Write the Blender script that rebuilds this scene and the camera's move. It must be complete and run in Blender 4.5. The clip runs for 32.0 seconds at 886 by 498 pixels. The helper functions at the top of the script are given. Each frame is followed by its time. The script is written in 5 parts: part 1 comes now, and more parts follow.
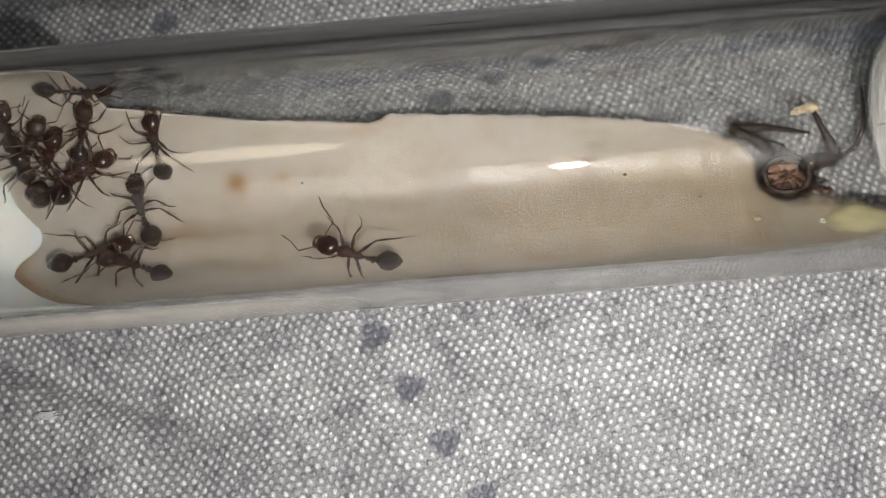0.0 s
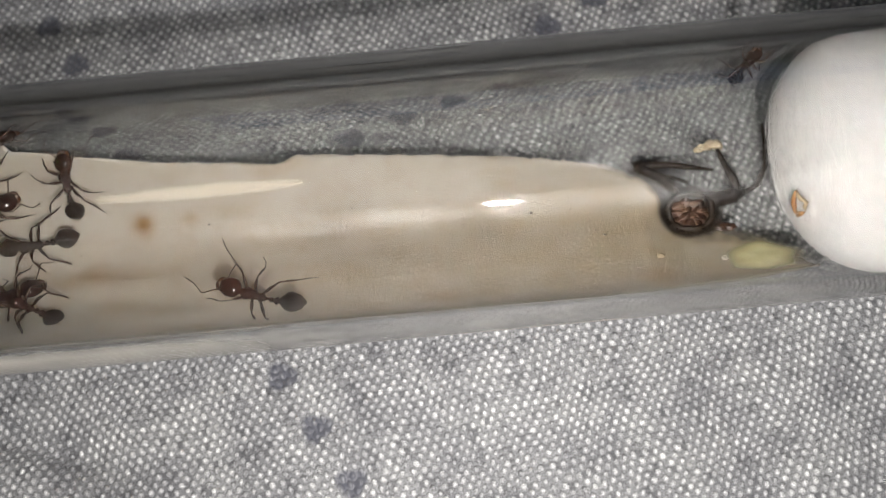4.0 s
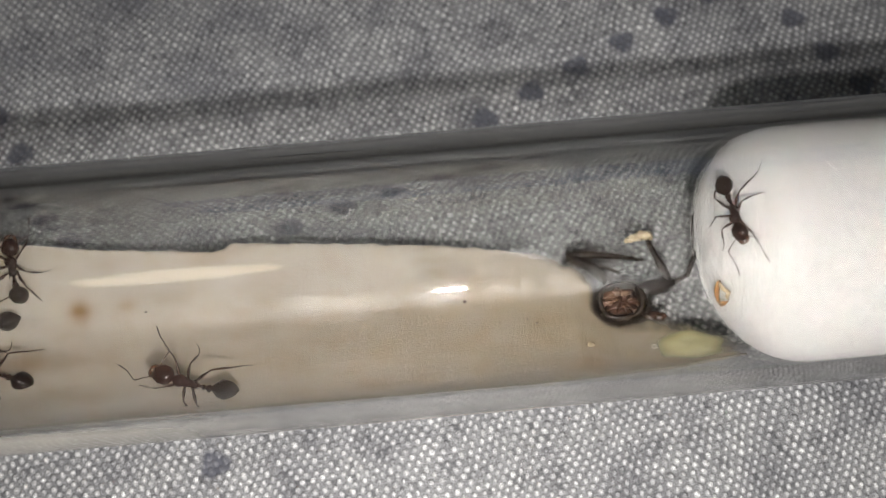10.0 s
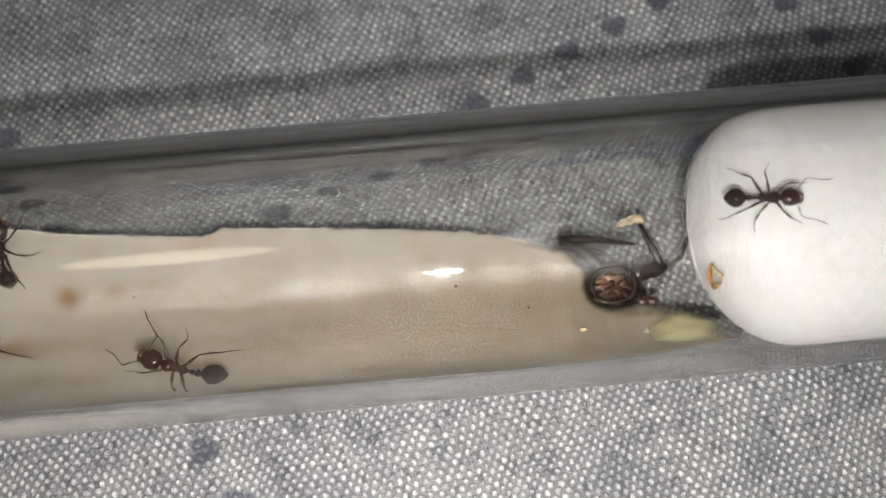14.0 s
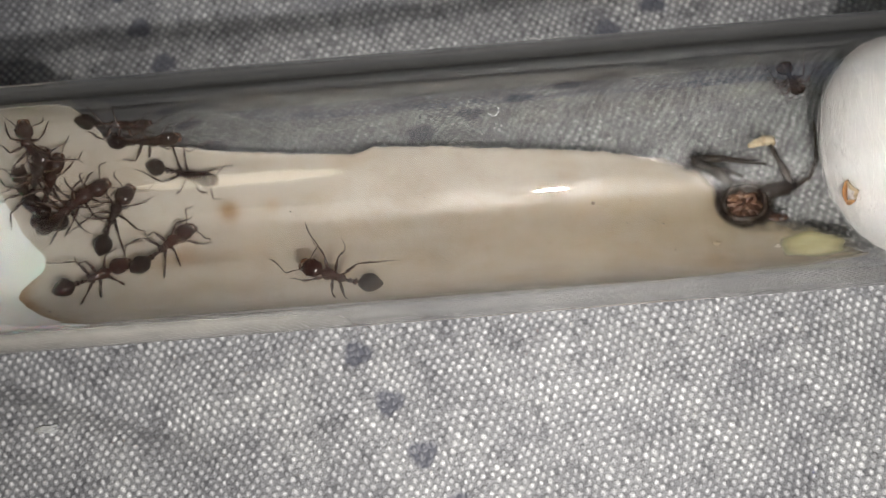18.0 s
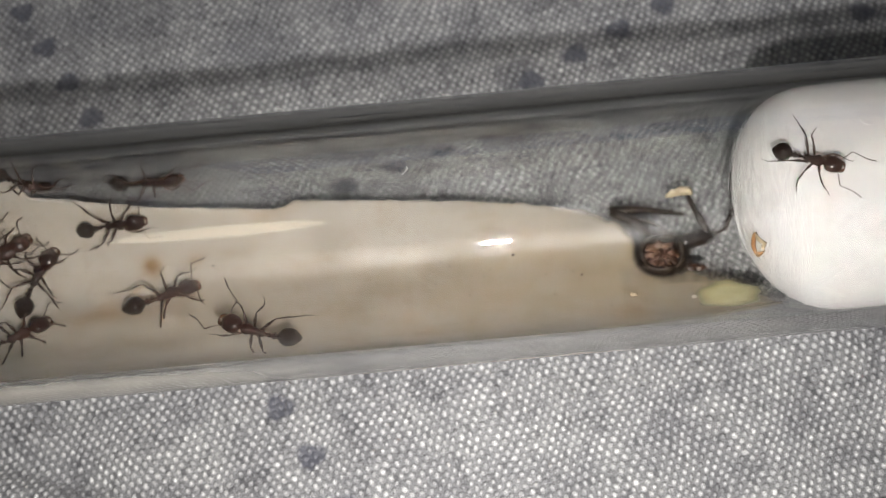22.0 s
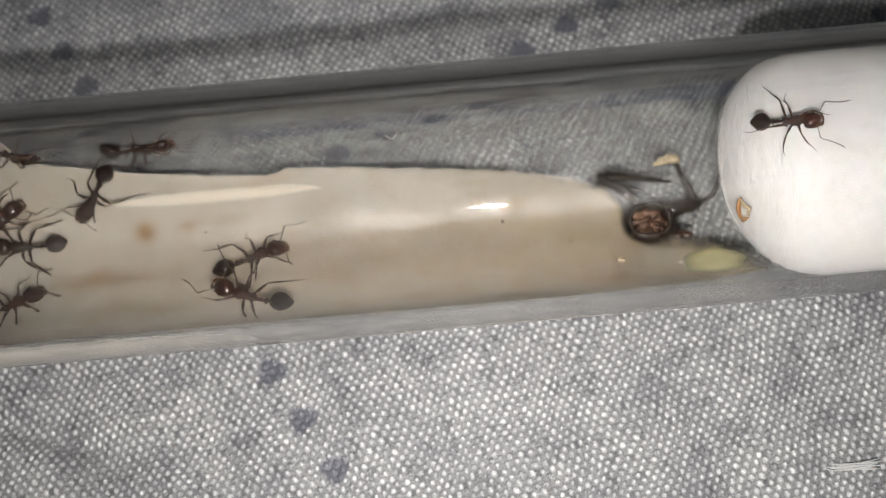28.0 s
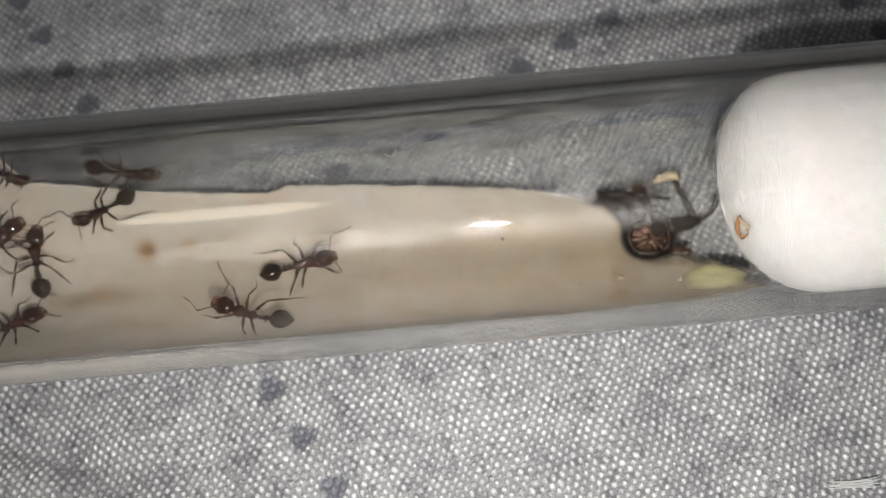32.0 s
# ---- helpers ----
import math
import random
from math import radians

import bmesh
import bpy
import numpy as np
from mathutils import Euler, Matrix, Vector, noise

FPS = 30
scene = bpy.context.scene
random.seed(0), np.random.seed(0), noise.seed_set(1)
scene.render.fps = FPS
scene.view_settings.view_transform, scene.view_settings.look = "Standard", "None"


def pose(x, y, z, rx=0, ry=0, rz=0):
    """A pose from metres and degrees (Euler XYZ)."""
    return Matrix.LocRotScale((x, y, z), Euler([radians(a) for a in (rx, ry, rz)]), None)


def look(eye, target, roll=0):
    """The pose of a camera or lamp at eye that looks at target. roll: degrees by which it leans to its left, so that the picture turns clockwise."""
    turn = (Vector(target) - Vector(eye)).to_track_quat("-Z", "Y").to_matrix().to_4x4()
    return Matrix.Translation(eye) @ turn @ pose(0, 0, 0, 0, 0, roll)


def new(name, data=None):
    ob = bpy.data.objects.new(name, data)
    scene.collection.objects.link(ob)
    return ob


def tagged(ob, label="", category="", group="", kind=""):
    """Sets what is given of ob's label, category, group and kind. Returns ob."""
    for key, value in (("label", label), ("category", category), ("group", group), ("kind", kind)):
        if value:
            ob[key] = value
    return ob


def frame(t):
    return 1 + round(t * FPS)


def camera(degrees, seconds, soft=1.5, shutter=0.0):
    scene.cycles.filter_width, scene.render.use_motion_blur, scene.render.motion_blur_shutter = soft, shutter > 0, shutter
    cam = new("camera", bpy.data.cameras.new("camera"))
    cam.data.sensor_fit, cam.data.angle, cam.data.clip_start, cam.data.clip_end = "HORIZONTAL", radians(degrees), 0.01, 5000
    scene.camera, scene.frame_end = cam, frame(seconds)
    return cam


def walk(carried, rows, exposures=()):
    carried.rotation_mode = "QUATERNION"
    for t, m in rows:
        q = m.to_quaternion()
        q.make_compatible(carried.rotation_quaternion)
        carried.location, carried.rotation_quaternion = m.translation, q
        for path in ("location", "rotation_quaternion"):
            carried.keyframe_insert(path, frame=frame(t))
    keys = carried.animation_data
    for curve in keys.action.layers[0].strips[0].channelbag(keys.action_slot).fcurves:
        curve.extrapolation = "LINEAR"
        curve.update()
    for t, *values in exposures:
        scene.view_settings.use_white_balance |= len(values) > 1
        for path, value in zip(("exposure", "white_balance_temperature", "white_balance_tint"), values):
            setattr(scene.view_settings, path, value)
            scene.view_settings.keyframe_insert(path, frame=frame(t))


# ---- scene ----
# Built in millimetres, laid into the world in metres. x runs along the tube, the cloth is z = 0.
MM = 0.001
cam = camera(39.2, 32.0, soft=0.65)
METRES, EYE, BACK, TILT, LEAN, TURN = 29.865 * MM, 70.05 * MM, 30.66 * MM, -68.025, 3.479, -3.525
ROWS = [
    (0.0, 0.0, 0.0, 0.0, 0.0, 0.0, -0.0),
    (0.5, 0.0097, -0.0068, 0.0018, 0.1, 0.08, 0.08),
    (1.0, 0.0478, -0.0324, 0.0036, 0.07, 0.1, 0.32),
    (1.5, 0.0661, -0.0216, 0.0032, -0.18, 0.19, 0.34),
    (2.0, 0.1057, 0.002, 0.0114, -0.85, 0.63, 0.52),
    (2.5, 0.1167, -0.0025, 0.0112, -1.04, 0.95, 0.54),
    (3.0, 0.119, 0.0, 0.0195, -1.12, 1.06, 0.61),
    (3.5, 0.1235, -0.0031, 0.0196, -1.23, 1.22, 0.64),
    (5.5, 0.1419, -0.0065, 0.0144, -1.47, 1.85, 0.61),
    (6.0, 0.1454, -0.0024, 0.0131, -1.52, 2.01, 0.59),
    (6.5, 0.1499, -0.0085, 0.0139, -1.67, 2.29, 0.58),
    (7.0, 0.1541, -0.0138, 0.0152, -1.73, 2.54, 0.62),
    (7.5, 0.1587, -0.0243, 0.0159, -1.71, 2.75, 0.59),
    (8.0, 0.1643, -0.0299, 0.0164, -1.77, 2.96, 0.57),
    (8.5, 0.1968, -0.0609, 0.0153, -1.96, 4.66, 0.36),
    (9.0, 0.2131, -0.0591, 0.0133, -2.0, 5.48, 0.37),
    (9.5, 0.2142, -0.0421, 0.0141, -2.19, 5.59, 0.42),
    (10.0, 0.216, -0.0379, 0.0142, -2.34, 5.49, 0.48),
    (10.5, 0.2148, -0.0339, 0.0148, -2.39, 5.37, 0.48),
    (11.0, 0.2175, -0.0356, 0.014, -2.46, 5.38, 0.5),
    (11.5, 0.2164, -0.0377, 0.015, -2.5, 5.4, 0.49),
    (12.0, 0.2162, -0.0308, 0.0162, -2.56, 5.34, 0.48),
    (12.5, 0.2172, -0.0289, 0.0162, -2.6, 5.32, 0.5),
    (13.0, 0.222, -0.031, 0.0102, -2.6, 5.5, 0.46),
    (13.5, 0.2302, -0.0254, 0.0137, -2.78, 5.5, 0.46),
    (14.0, 0.2196, -0.0166, -0.0089, -2.69, 5.33, 0.55),
    (14.5, 0.0918, 0.0157, -0.0216, -0.38, 0.21, 0.26),
    (16.5, 0.059, -0.1404, -0.0708, 0.16, 1.72, -0.2),
    (17.0, 0.0566, -0.144, -0.0686, 0.07, 2.22, -0.03),
    (17.5, 0.0577, -0.153, -0.0672, 0.24, 2.27, -0.09),
    (18.0, 0.0575, -0.1558, -0.0672, 0.28, 2.56, -0.06),
    (18.5, 0.0559, -0.1665, -0.0662, 0.44, 2.64, -0.12),
    (19.0, 0.056, -0.163, -0.0581, 0.49, 2.64, -0.12),
    (19.5, 0.0528, -0.1539, -0.0595, 0.26, 2.81, -0.05),
    (20.0, 0.0589, -0.1645, -0.0567, 0.19, 2.87, -0.01),
    (20.5, 0.0879, -0.1671, -0.0403, 0.14, 2.99, 0.2),
    (21.0, 0.1119, -0.1611, -0.0323, 0.15, 3.05, 0.37),
    (21.5, 0.1834, -0.1754, -0.0187, -0.47, 3.68, 0.68),
    (22.0, 0.1896, -0.1764, -0.0179, -0.48, 3.88, 0.6),
    (22.5, 0.1945, -0.1813, -0.0258, -0.62, 4.31, 0.59),
    (23.0, 0.1983, -0.1829, -0.0239, -0.63, 4.42, 0.62),
    (23.5, 0.1969, -0.1866, -0.0271, -0.65, 4.48, 0.56),
    (24.0, 0.1887, -0.1894, -0.0344, -0.77, 4.66, 0.51),
    (24.5, 0.199, -0.1867, -0.0456, -0.62, 3.7, 0.56),
    (25.0, 0.209, -0.1911, -0.0606, -0.54, 2.73, 0.43),
    (25.5, 0.2069, -0.2052, -0.0664, -0.37, 2.36, 0.42),
    (27.5, 0.2039, -0.2066, -0.0564, -0.52, 2.86, 0.47),
    (28.0, 0.2056, -0.2064, -0.0559, -0.58, 3.1, 0.48),
    (28.5, 0.2071, -0.2085, -0.0571, -0.52, 3.24, 0.47),
    (29.0, 0.2058, -0.2033, -0.0551, -0.66, 3.44, 0.5),
    (29.5, 0.2082, -0.2067, -0.0533, -0.62, 3.48, 0.5),
    (30.0, 0.2105, -0.2105, -0.0526, -0.52, 3.46, 0.47),
    (30.5, 0.211, -0.2106, -0.0525, -0.5, 3.58, 0.48),
    (31.0, 0.2129, -0.2151, -0.0527, -0.43, 3.67, 0.47),
    (31.5, 0.2198, -0.2133, -0.0508, -0.29, 3.7, 0.49),
    (32.0, 0.2156, -0.2111, -0.0495, -0.38, 3.76, 0.51),
]
walk(cam, [(t, pose(0, -BACK, EYE, TILT, LEAN, TURN) @ pose(METRES * x, METRES * y, METRES * z, 90 + pitch, roll, yaw)) for t, x, y, z, yaw, pitch, roll in ROWS])

cam.data.dof.use_dof = True
cam.data.dof.focus_distance, cam.data.dof.aperture_fstop = 72 * MM, 45

# ---- light: the small torch lamp beside the lens, and a dim sky through an added window opening ----
world = bpy.data.worlds.new("world")
scene.world = world
world.use_nodes = True
wn = world.node_tree
sky = wn.nodes.new("ShaderNodeTexSky")
sky.sky_type, sky.sun_disc = "NISHITA", False
sky.sun_elevation, sky.sun_rotation = radians(35), radians(120)
wn.links.new(sky.outputs[0], wn.nodes["Background"].inputs[0])
wn.nodes["Background"].inputs[1].default_value = 0.12
torch = new("torch", bpy.data.lights.new("torch", "AREA"))
torch.data.shape, torch.data.size, torch.data.energy, torch.data.color = "DISK", 3.2 * MM, 0.0262, (1.0, 0.957, 0.915)
torch.data.spread = radians(100)
torch.matrix_world = look(Vector((9.2, -46, 66)) * MM, Vector((5, -7, 2)) * MM)
scene.view_settings.exposure = 0.0


# ---- materials ----
class Mat:
    """A node material with short ways to make and link nodes."""

    def __init__(self, name):
        self.m = bpy.data.materials.new(name)
        self.m.use_nodes = True
        self.t = self.m.node_tree
        self.b = self.t.nodes["Principled BSDF"]
        self.out = self.t.nodes["Material Output"]

    def n(self, kind, **values):
        node = self.t.nodes.new("ShaderNode" + kind)
        for key, value in values.items():
            node.inputs[key.replace("_", " ")].default_value = value
        return node

    def link(self, a, b):
        self.t.links.new(a, b)

    def set(self, **values):
        for key, value in values.items():
            self.b.inputs[key.replace("_", " ")].default_value = value
        return self

    def place(self):
        if not hasattr(self, "co"):
            self.co = self.n("TexCoord").outputs["Object"]
        return self.co

    def noise(self, scale, detail=4.0, rough=0.55, stretch=None):
        node = self.n("TexNoise", Scale=scale, Detail=detail, Roughness=rough)
        co = self.place()
        if stretch:
            mp = self.n("Mapping", Scale=stretch)
            self.link(co, mp.inputs[0])
            co = mp.outputs[0]
        self.link(co, node.inputs["Vector"])
        return node.outputs["Fac"]

    def ramp(self, fac, *stops):
        node = self.n("ValToRGB")
        els = node.color_ramp.elements
        while len(els) < len(stops):
            els.new(0.5)
        for el, (at, col) in zip(els, stops):
            el.position, el.color = at, (*col, 1)
        self.link(fac, node.inputs[0])
        return node.outputs[0]

    def mix(self, fac, a, b, mode="MIX"):
        node = self.t.nodes.new("ShaderNodeMix")
        node.data_type, node.blend_type = "RGBA", mode
        for value, slot in ((fac, 0), (a, 6), (b, 7)):
            if isinstance(value, bpy.types.NodeSocket):
                self.link(value, node.inputs[slot])
            else:
                node.inputs[slot].default_value = value if slot == 0 else (*value, 1)
        return node.outputs[2]

    def bump(self, height, strength, distance):
        node = self.n("Bump", Strength=strength, Distance=distance)
        self.link(height, node.inputs["Height"])
        self.link(node.outputs[0], self.b.inputs["Normal"])
        self.link(node.outputs[0], self.b.inputs["Coat Normal"])

    def base(self, colour):
        self.link(colour, self.b.inputs["Base Color"])
        return self

    def rough(self, fac, low, high):
        node = self.n("MapRange", To_Min=low, To_Max=high)
        self.link(fac, node.inputs[0])
        self.link(node.outputs[0], self.b.inputs["Roughness"])
        return self


def cloth_material():
    m = Mat("grey_woven_cloth")
    att = m.t.nodes.new("ShaderNodeAttribute")
    att.attribute_name = "weave"
    sep = m.n("SeparateColor")
    m.link(att.outputs["Color"], sep.inputs[0])
    warp, dot, shade = sep.outputs
    thread = m.mix(warp, (0.255, 0.261, 0.275), (0.735, 0.745, 0.765))
    tone = m.ramp(shade, (0.0, (0.5, 0.5, 0.51)), (0.45, (0.9, 0.9, 0.9)), (1.0, (1.1, 1.1, 1.09)))
    thread = m.mix(1.0, thread, tone, "MULTIPLY")
    blotch = m.ramp(m.noise(240, 4, 0.65), (0.32, (0.62, 0.62, 0.64)), (0.5, (0.95, 0.95, 0.95)), (0.68, (1.12, 1.12, 1.10)))
    thread = m.mix(1.0, thread, blotch, "MULTIPLY")
    fibre = m.ramp(m.noise(9000, 2), (0.3, (0.6, 0.6, 0.6)), (0.7, (1.3, 1.3, 1.3)))
    thread = m.mix(1.0, thread, fibre, "MULTIPLY")
    m.base(m.mix(dot, thread, (0.10, 0.105, 0.13)))
    m.set(Roughness=0.32, Sheen_Weight=0.1)
    m.bump(m.noise(14000, 2, 0.5), 0.9, 0.00003)
    return m.m


def plain_cloth_material():
    """The same cloth where it lies far off: colour and relief without threads of their own."""
    m = Mat("grey_cloth_far")
    m.base(m.ramp(m.noise(160, 3), (0.3, (0.32, 0.32, 0.32)), (0.7, (0.5, 0.5, 0.49))))
    m.set(Roughness=0.5)
    m.bump(m.noise(2500, 2), 0.6, 0.0002)
    return m.m


def glass_material():
    m = Mat("clear_glass")
    m.set(Base_Color=(0.985, 0.99, 0.988, 1), Roughness=0.0, IOR=1.5, Transmission_Weight=1.0)
    m.bump(m.noise(1400, 3, 0.6, (0.012, 1, 1)), 0.2, 0.00002)
    return m.m


def shadow_shell_material():
    m = Mat("grey_shadow_shell")
    # grey see-through shell that stands in for the shadow of the clear glass
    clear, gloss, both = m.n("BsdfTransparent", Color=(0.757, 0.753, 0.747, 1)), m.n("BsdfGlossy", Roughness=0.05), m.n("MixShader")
    # light at grazing angles is cut, to darken the shadow's outer band
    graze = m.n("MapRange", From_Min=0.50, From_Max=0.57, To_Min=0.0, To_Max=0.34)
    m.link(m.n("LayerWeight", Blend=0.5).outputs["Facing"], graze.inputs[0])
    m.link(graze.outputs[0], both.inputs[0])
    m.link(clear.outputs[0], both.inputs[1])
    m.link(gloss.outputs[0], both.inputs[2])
    worn, veil = m.n("BsdfGlossy", Roughness=0.15), m.n("MixShader")
    worn.distribution = "BECKMANN"
    grain = m.n("Bump", Strength=1.0, Distance=0.000014)
    m.link(m.noise(9000, 3, 0.7, (2.2, 0.6, 0.6)), grain.inputs["Height"])
    m.link(grain.outputs[0], worn.inputs["Normal"])
    patch = m.n("MapRange", From_Min=0.35, From_Max=0.65, To_Min=0.002, To_Max=0.014)
    m.link(m.noise(700, 3), patch.inputs[0])
    m.link(patch.outputs[0], veil.inputs[0])
    m.link(both.outputs[0], veil.inputs[1])
    m.link(worn.outputs[0], veil.inputs[2])
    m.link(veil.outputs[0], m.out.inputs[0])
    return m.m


def cotton_material():
    m = Mat("white_cotton")
    m.base(m.ramp(m.noise(1800, 8, 0.8), (0.3, (0.53, 0.53, 0.525)), (0.52, (0.62, 0.62, 0.615)), (0.75, (0.67, 0.67, 0.665))))
    m.set(Roughness=0.95, Sheen_Weight=0.3, Subsurface_Weight=0.08, Subsurface_Scale=0.001)
    m.bump(m.noise(1500, 8, 0.8), 0.55, 0.0004)
    return m.m


def fibre_material():
    m = Mat("cotton_fibre")
    m.base(m.ramp(m.noise(2000, 2), (0.3, (0.82, 0.815, 0.80)), (0.7, (0.88, 0.88, 0.87))))
    m.set(Roughness=0.6, Sheen_Weight=0.3)
    return m.m


def damp_cotton_material():
    m = Mat("damp_cotton")
    m.base(m.ramp(m.noise(300, 4), (0.3, (0.72, 0.71, 0.68)), (0.7, (0.78, 0.77, 0.745))))
    m.set(Roughness=0.7, Subsurface_Weight=0.3, Subsurface_Scale=0.001)
    m.bump(m.noise(900, 4), 0.25, 0.0002)
    return m.m


def film_material():
    m = Mat("cream_residue")
    att = m.t.nodes.new("ShaderNodeAttribute")
    att.attribute_name = "stain"
    sep = m.n("SeparateColor")
    m.link(att.outputs["Color"], sep.inputs[0])
    stain, tan, pale = sep.outputs
    base = m.ramp(m.noise(220, 4, 0.55, (0.35, 1, 1)), (0.32, (0.51, 0.45, 0.38)), (0.66, (0.61, 0.555, 0.49)))
    cloud = m.ramp(m.noise(420, 5, 0.6, (0.5, 1, 1)), (0.3, (0.80, 0.78, 0.74)), (0.5, (1, 1, 1)), (0.7, (1.06, 1.06, 1.06)))
    base = m.mix(1.0, m.mix(tan, base, (0.49, 0.405, 0.285)), cloud, "MULTIPLY")
    base = m.mix(pale, base, (0.60, 0.555, 0.495))
    base = m.mix(stain, base, (0.30, 0.165, 0.06))
    fleck = m.ramp(m.noise(1500, 5, 0.6), (0.36, (0.9, 0.88, 0.84)), (0.5, (1, 1, 1)))
    m.base(m.mix(1.0, base, fleck, "MULTIPLY"))
    m.rough(m.noise(900, 4), 0.4, 0.6)
    m.set(Specular_IOR_Level=0.35, Subsurface_Weight=0.3, Subsurface_Scale=0.001, Subsurface_Radius=(1.0, 0.8, 0.6), Coat_Weight=0.55, Coat_Roughness=0.14)
    # the dried end is crusted, the damp end smooth
    apart = m.n("SeparateXYZ")
    m.link(m.place(), apart.inputs[0])
    crust = m.n("MapRange", From_Min=-0.0055, From_Max=-0.0035, To_Min=0.25, To_Max=1.0)
    m.link(apart.outputs[0], crust.inputs[0])
    grain = m.n("Math")
    grain.operation = "MULTIPLY"
    m.link(m.noise(4600, 4, 0.75), grain.inputs[0])
    m.link(crust.outputs[0], grain.inputs[1])
    m.bump(grain.outputs[0], 0.9, 0.00015)
    thin = m.n("BsdfTranslucent", Color=(0.55, 0.47, 0.36, 1))
    both = m.n("MixShader", Fac=0.3)
    m.link(m.b.outputs[0], both.inputs[1])
    m.link(thin.outputs[0], both.inputs[2])
    clear, worn = m.n("BsdfTransparent"), m.n("MixShader")
    m.link(att.outputs["Alpha"], worn.inputs[0])
    m.link(clear.outputs[0], worn.inputs[1])
    m.link(both.outputs[0], worn.inputs[2])
    m.link(worn.outputs[0], m.out.inputs[0])
    return m.m


def smear_material():
    """A thin damp smear: part of the light goes straight through."""
    m = Mat("thin_cream_smear")
    m.base(m.ramp(m.noise(500, 4), (0.3, (0.82, 0.79, 0.72)), (0.7, (0.90, 0.88, 0.82))))
    m.set(Roughness=0.4)
    clear, both = m.n("BsdfTransparent"), m.n("MixShader")
    lace = m.n("MapRange", From_Min=0.3, From_Max=0.7, To_Min=0.65, To_Max=0.88)
    m.link(m.noise(300, 3), lace.inputs[0])
    att = m.t.nodes.new("ShaderNodeAttribute")
    att.attribute_name = "body"
    veil = m.n("Math")
    veil.operation = "MULTIPLY"
    m.link(lace.outputs[0], veil.inputs[0])
    m.link(att.outputs["Fac"], veil.inputs[1])
    m.link(veil.outputs[0], both.inputs[0])
    m.link(clear.outputs[0], both.inputs[1])
    m.link(m.b.outputs[0], both.inputs[2])
    m.link(both.outputs[0], m.out.inputs[0])
    return m.m


def wet_material():
    """A skin of water: clear, with a rippled gloss."""
    m = Mat("water_skin")
    shine, clear, both = m.n("BsdfGlossy", Roughness=0.2, Color=(0.95, 0.97, 1.0, 1)), m.n("BsdfTransparent"), m.n("MixShader")
    ripple = m.n("Bump", Strength=0.8, Distance=0.00006)
    m.link(m.noise(4600, 4, 0.75), ripple.inputs["Height"])
    m.link(ripple.outputs[0], shine.inputs["Normal"])
    att = m.t.nodes.new("ShaderNodeAttribute")
    att.attribute_name = "body"
    thin = m.n("MapRange", To_Max=0.14)
    m.link(att.outputs["Fac"], thin.inputs[0])
    m.link(thin.outputs[0], both.inputs[0])
    m.link(clear.outputs[0], both.inputs[1])
    m.link(shine.outputs[0], both.inputs[2])
    m.link(both.outputs[0], m.out.inputs[0])
    return m.m


def wall_material():
    m = Mat("painted_plaster")
    m.base(m.ramp(m.noise(3, 5), (0.3, (0.66, 0.63, 0.59)), (0.7, (0.74, 0.71, 0.67))))
    m.set(Roughness=0.9)
    return m.m


def skin_material(name, dark, light, rough=0.2, scale=1800, coat=0.9, shine=0.5):
    m = Mat(name)
    m.base(m.ramp(m.noise(scale, 4), (0.3, dark), (0.72, light)))
    m.rough(m.noise(scale * 2, 3), rough * 0.7, rough * 1.5)
    m.set(Coat_Weight=coat, Coat_Roughness=0.1)
    m.bump(m.noise(scale * 3, 3), 0.3, 0.00001)
    m.set(Specular_IOR_Level=shine)
    return m.m


CLOTH, CLOTH_FAR, GLASS, SHADOW_SHELL = cloth_material(), plain_cloth_material(), glass_material(), shadow_shell_material()
COTTON, FIBRE, DAMP, FILM, SMEAR, WATER, PLASTER = cotton_material(), fibre_material(), damp_cotton_material(), film_material(), smear_material(), wet_material(), wall_material()
HEAD = skin_material("dark_maroon_chitin", (0.008, 0.004, 0.003), (0.032, 0.0115, 0.0075), 0.2, 2600)
CHEST = skin_material("dark_brown_chitin", (0.009, 0.0045, 0.0035), (0.036, 0.0135, 0.0085), 0.2, 2600)
HEAD_RED = skin_material("maroon_chitin", (0.010, 0.0045, 0.0035), (0.042, 0.0130, 0.0085), 0.2, 2600)
CHEST_RED = skin_material("red_brown_chitin", (0.013, 0.0055, 0.004), (0.060, 0.0185, 0.0105), 0.2, 2600)
JAW = skin_material("amber_jaw_chitin", (0.03, 0.011, 0.005), (0.095, 0.036, 0.013), 0.25, 2600)
GASTER = skin_material("black_brown_chitin", (0.008, 0.005, 0.004), (0.024, 0.012, 0.008), 0.13)
LEG = skin_material("brown_leg_chitin", (0.016, 0.0075, 0.0048), (0.062, 0.027, 0.014), 0.3)
HUSK = skin_material("dark_husk", (0.006, 0.0045, 0.0035), (0.034, 0.021, 0.013), 0.5, 2200, 0.15, 0.25)
HUSK_IN = skin_material("brown_flesh", (0.02, 0.009, 0.006), (0.11, 0.05, 0.028), 0.3, 2400, 0.5)
PALE = skin_material("pale_straw", (0.30, 0.23, 0.14), (0.55, 0.46, 0.31), 0.4, 2000, 0.1)
TISSUE = skin_material("orange_tissue", (0.06, 0.028, 0.016), (0.24, 0.13, 0.075), 0.25, 2600, 0.6)
AMBER = skin_material("amber_shell", (0.28, 0.13, 0.045), (0.46, 0.27, 0.12), 0.3, 2000, 0.3)


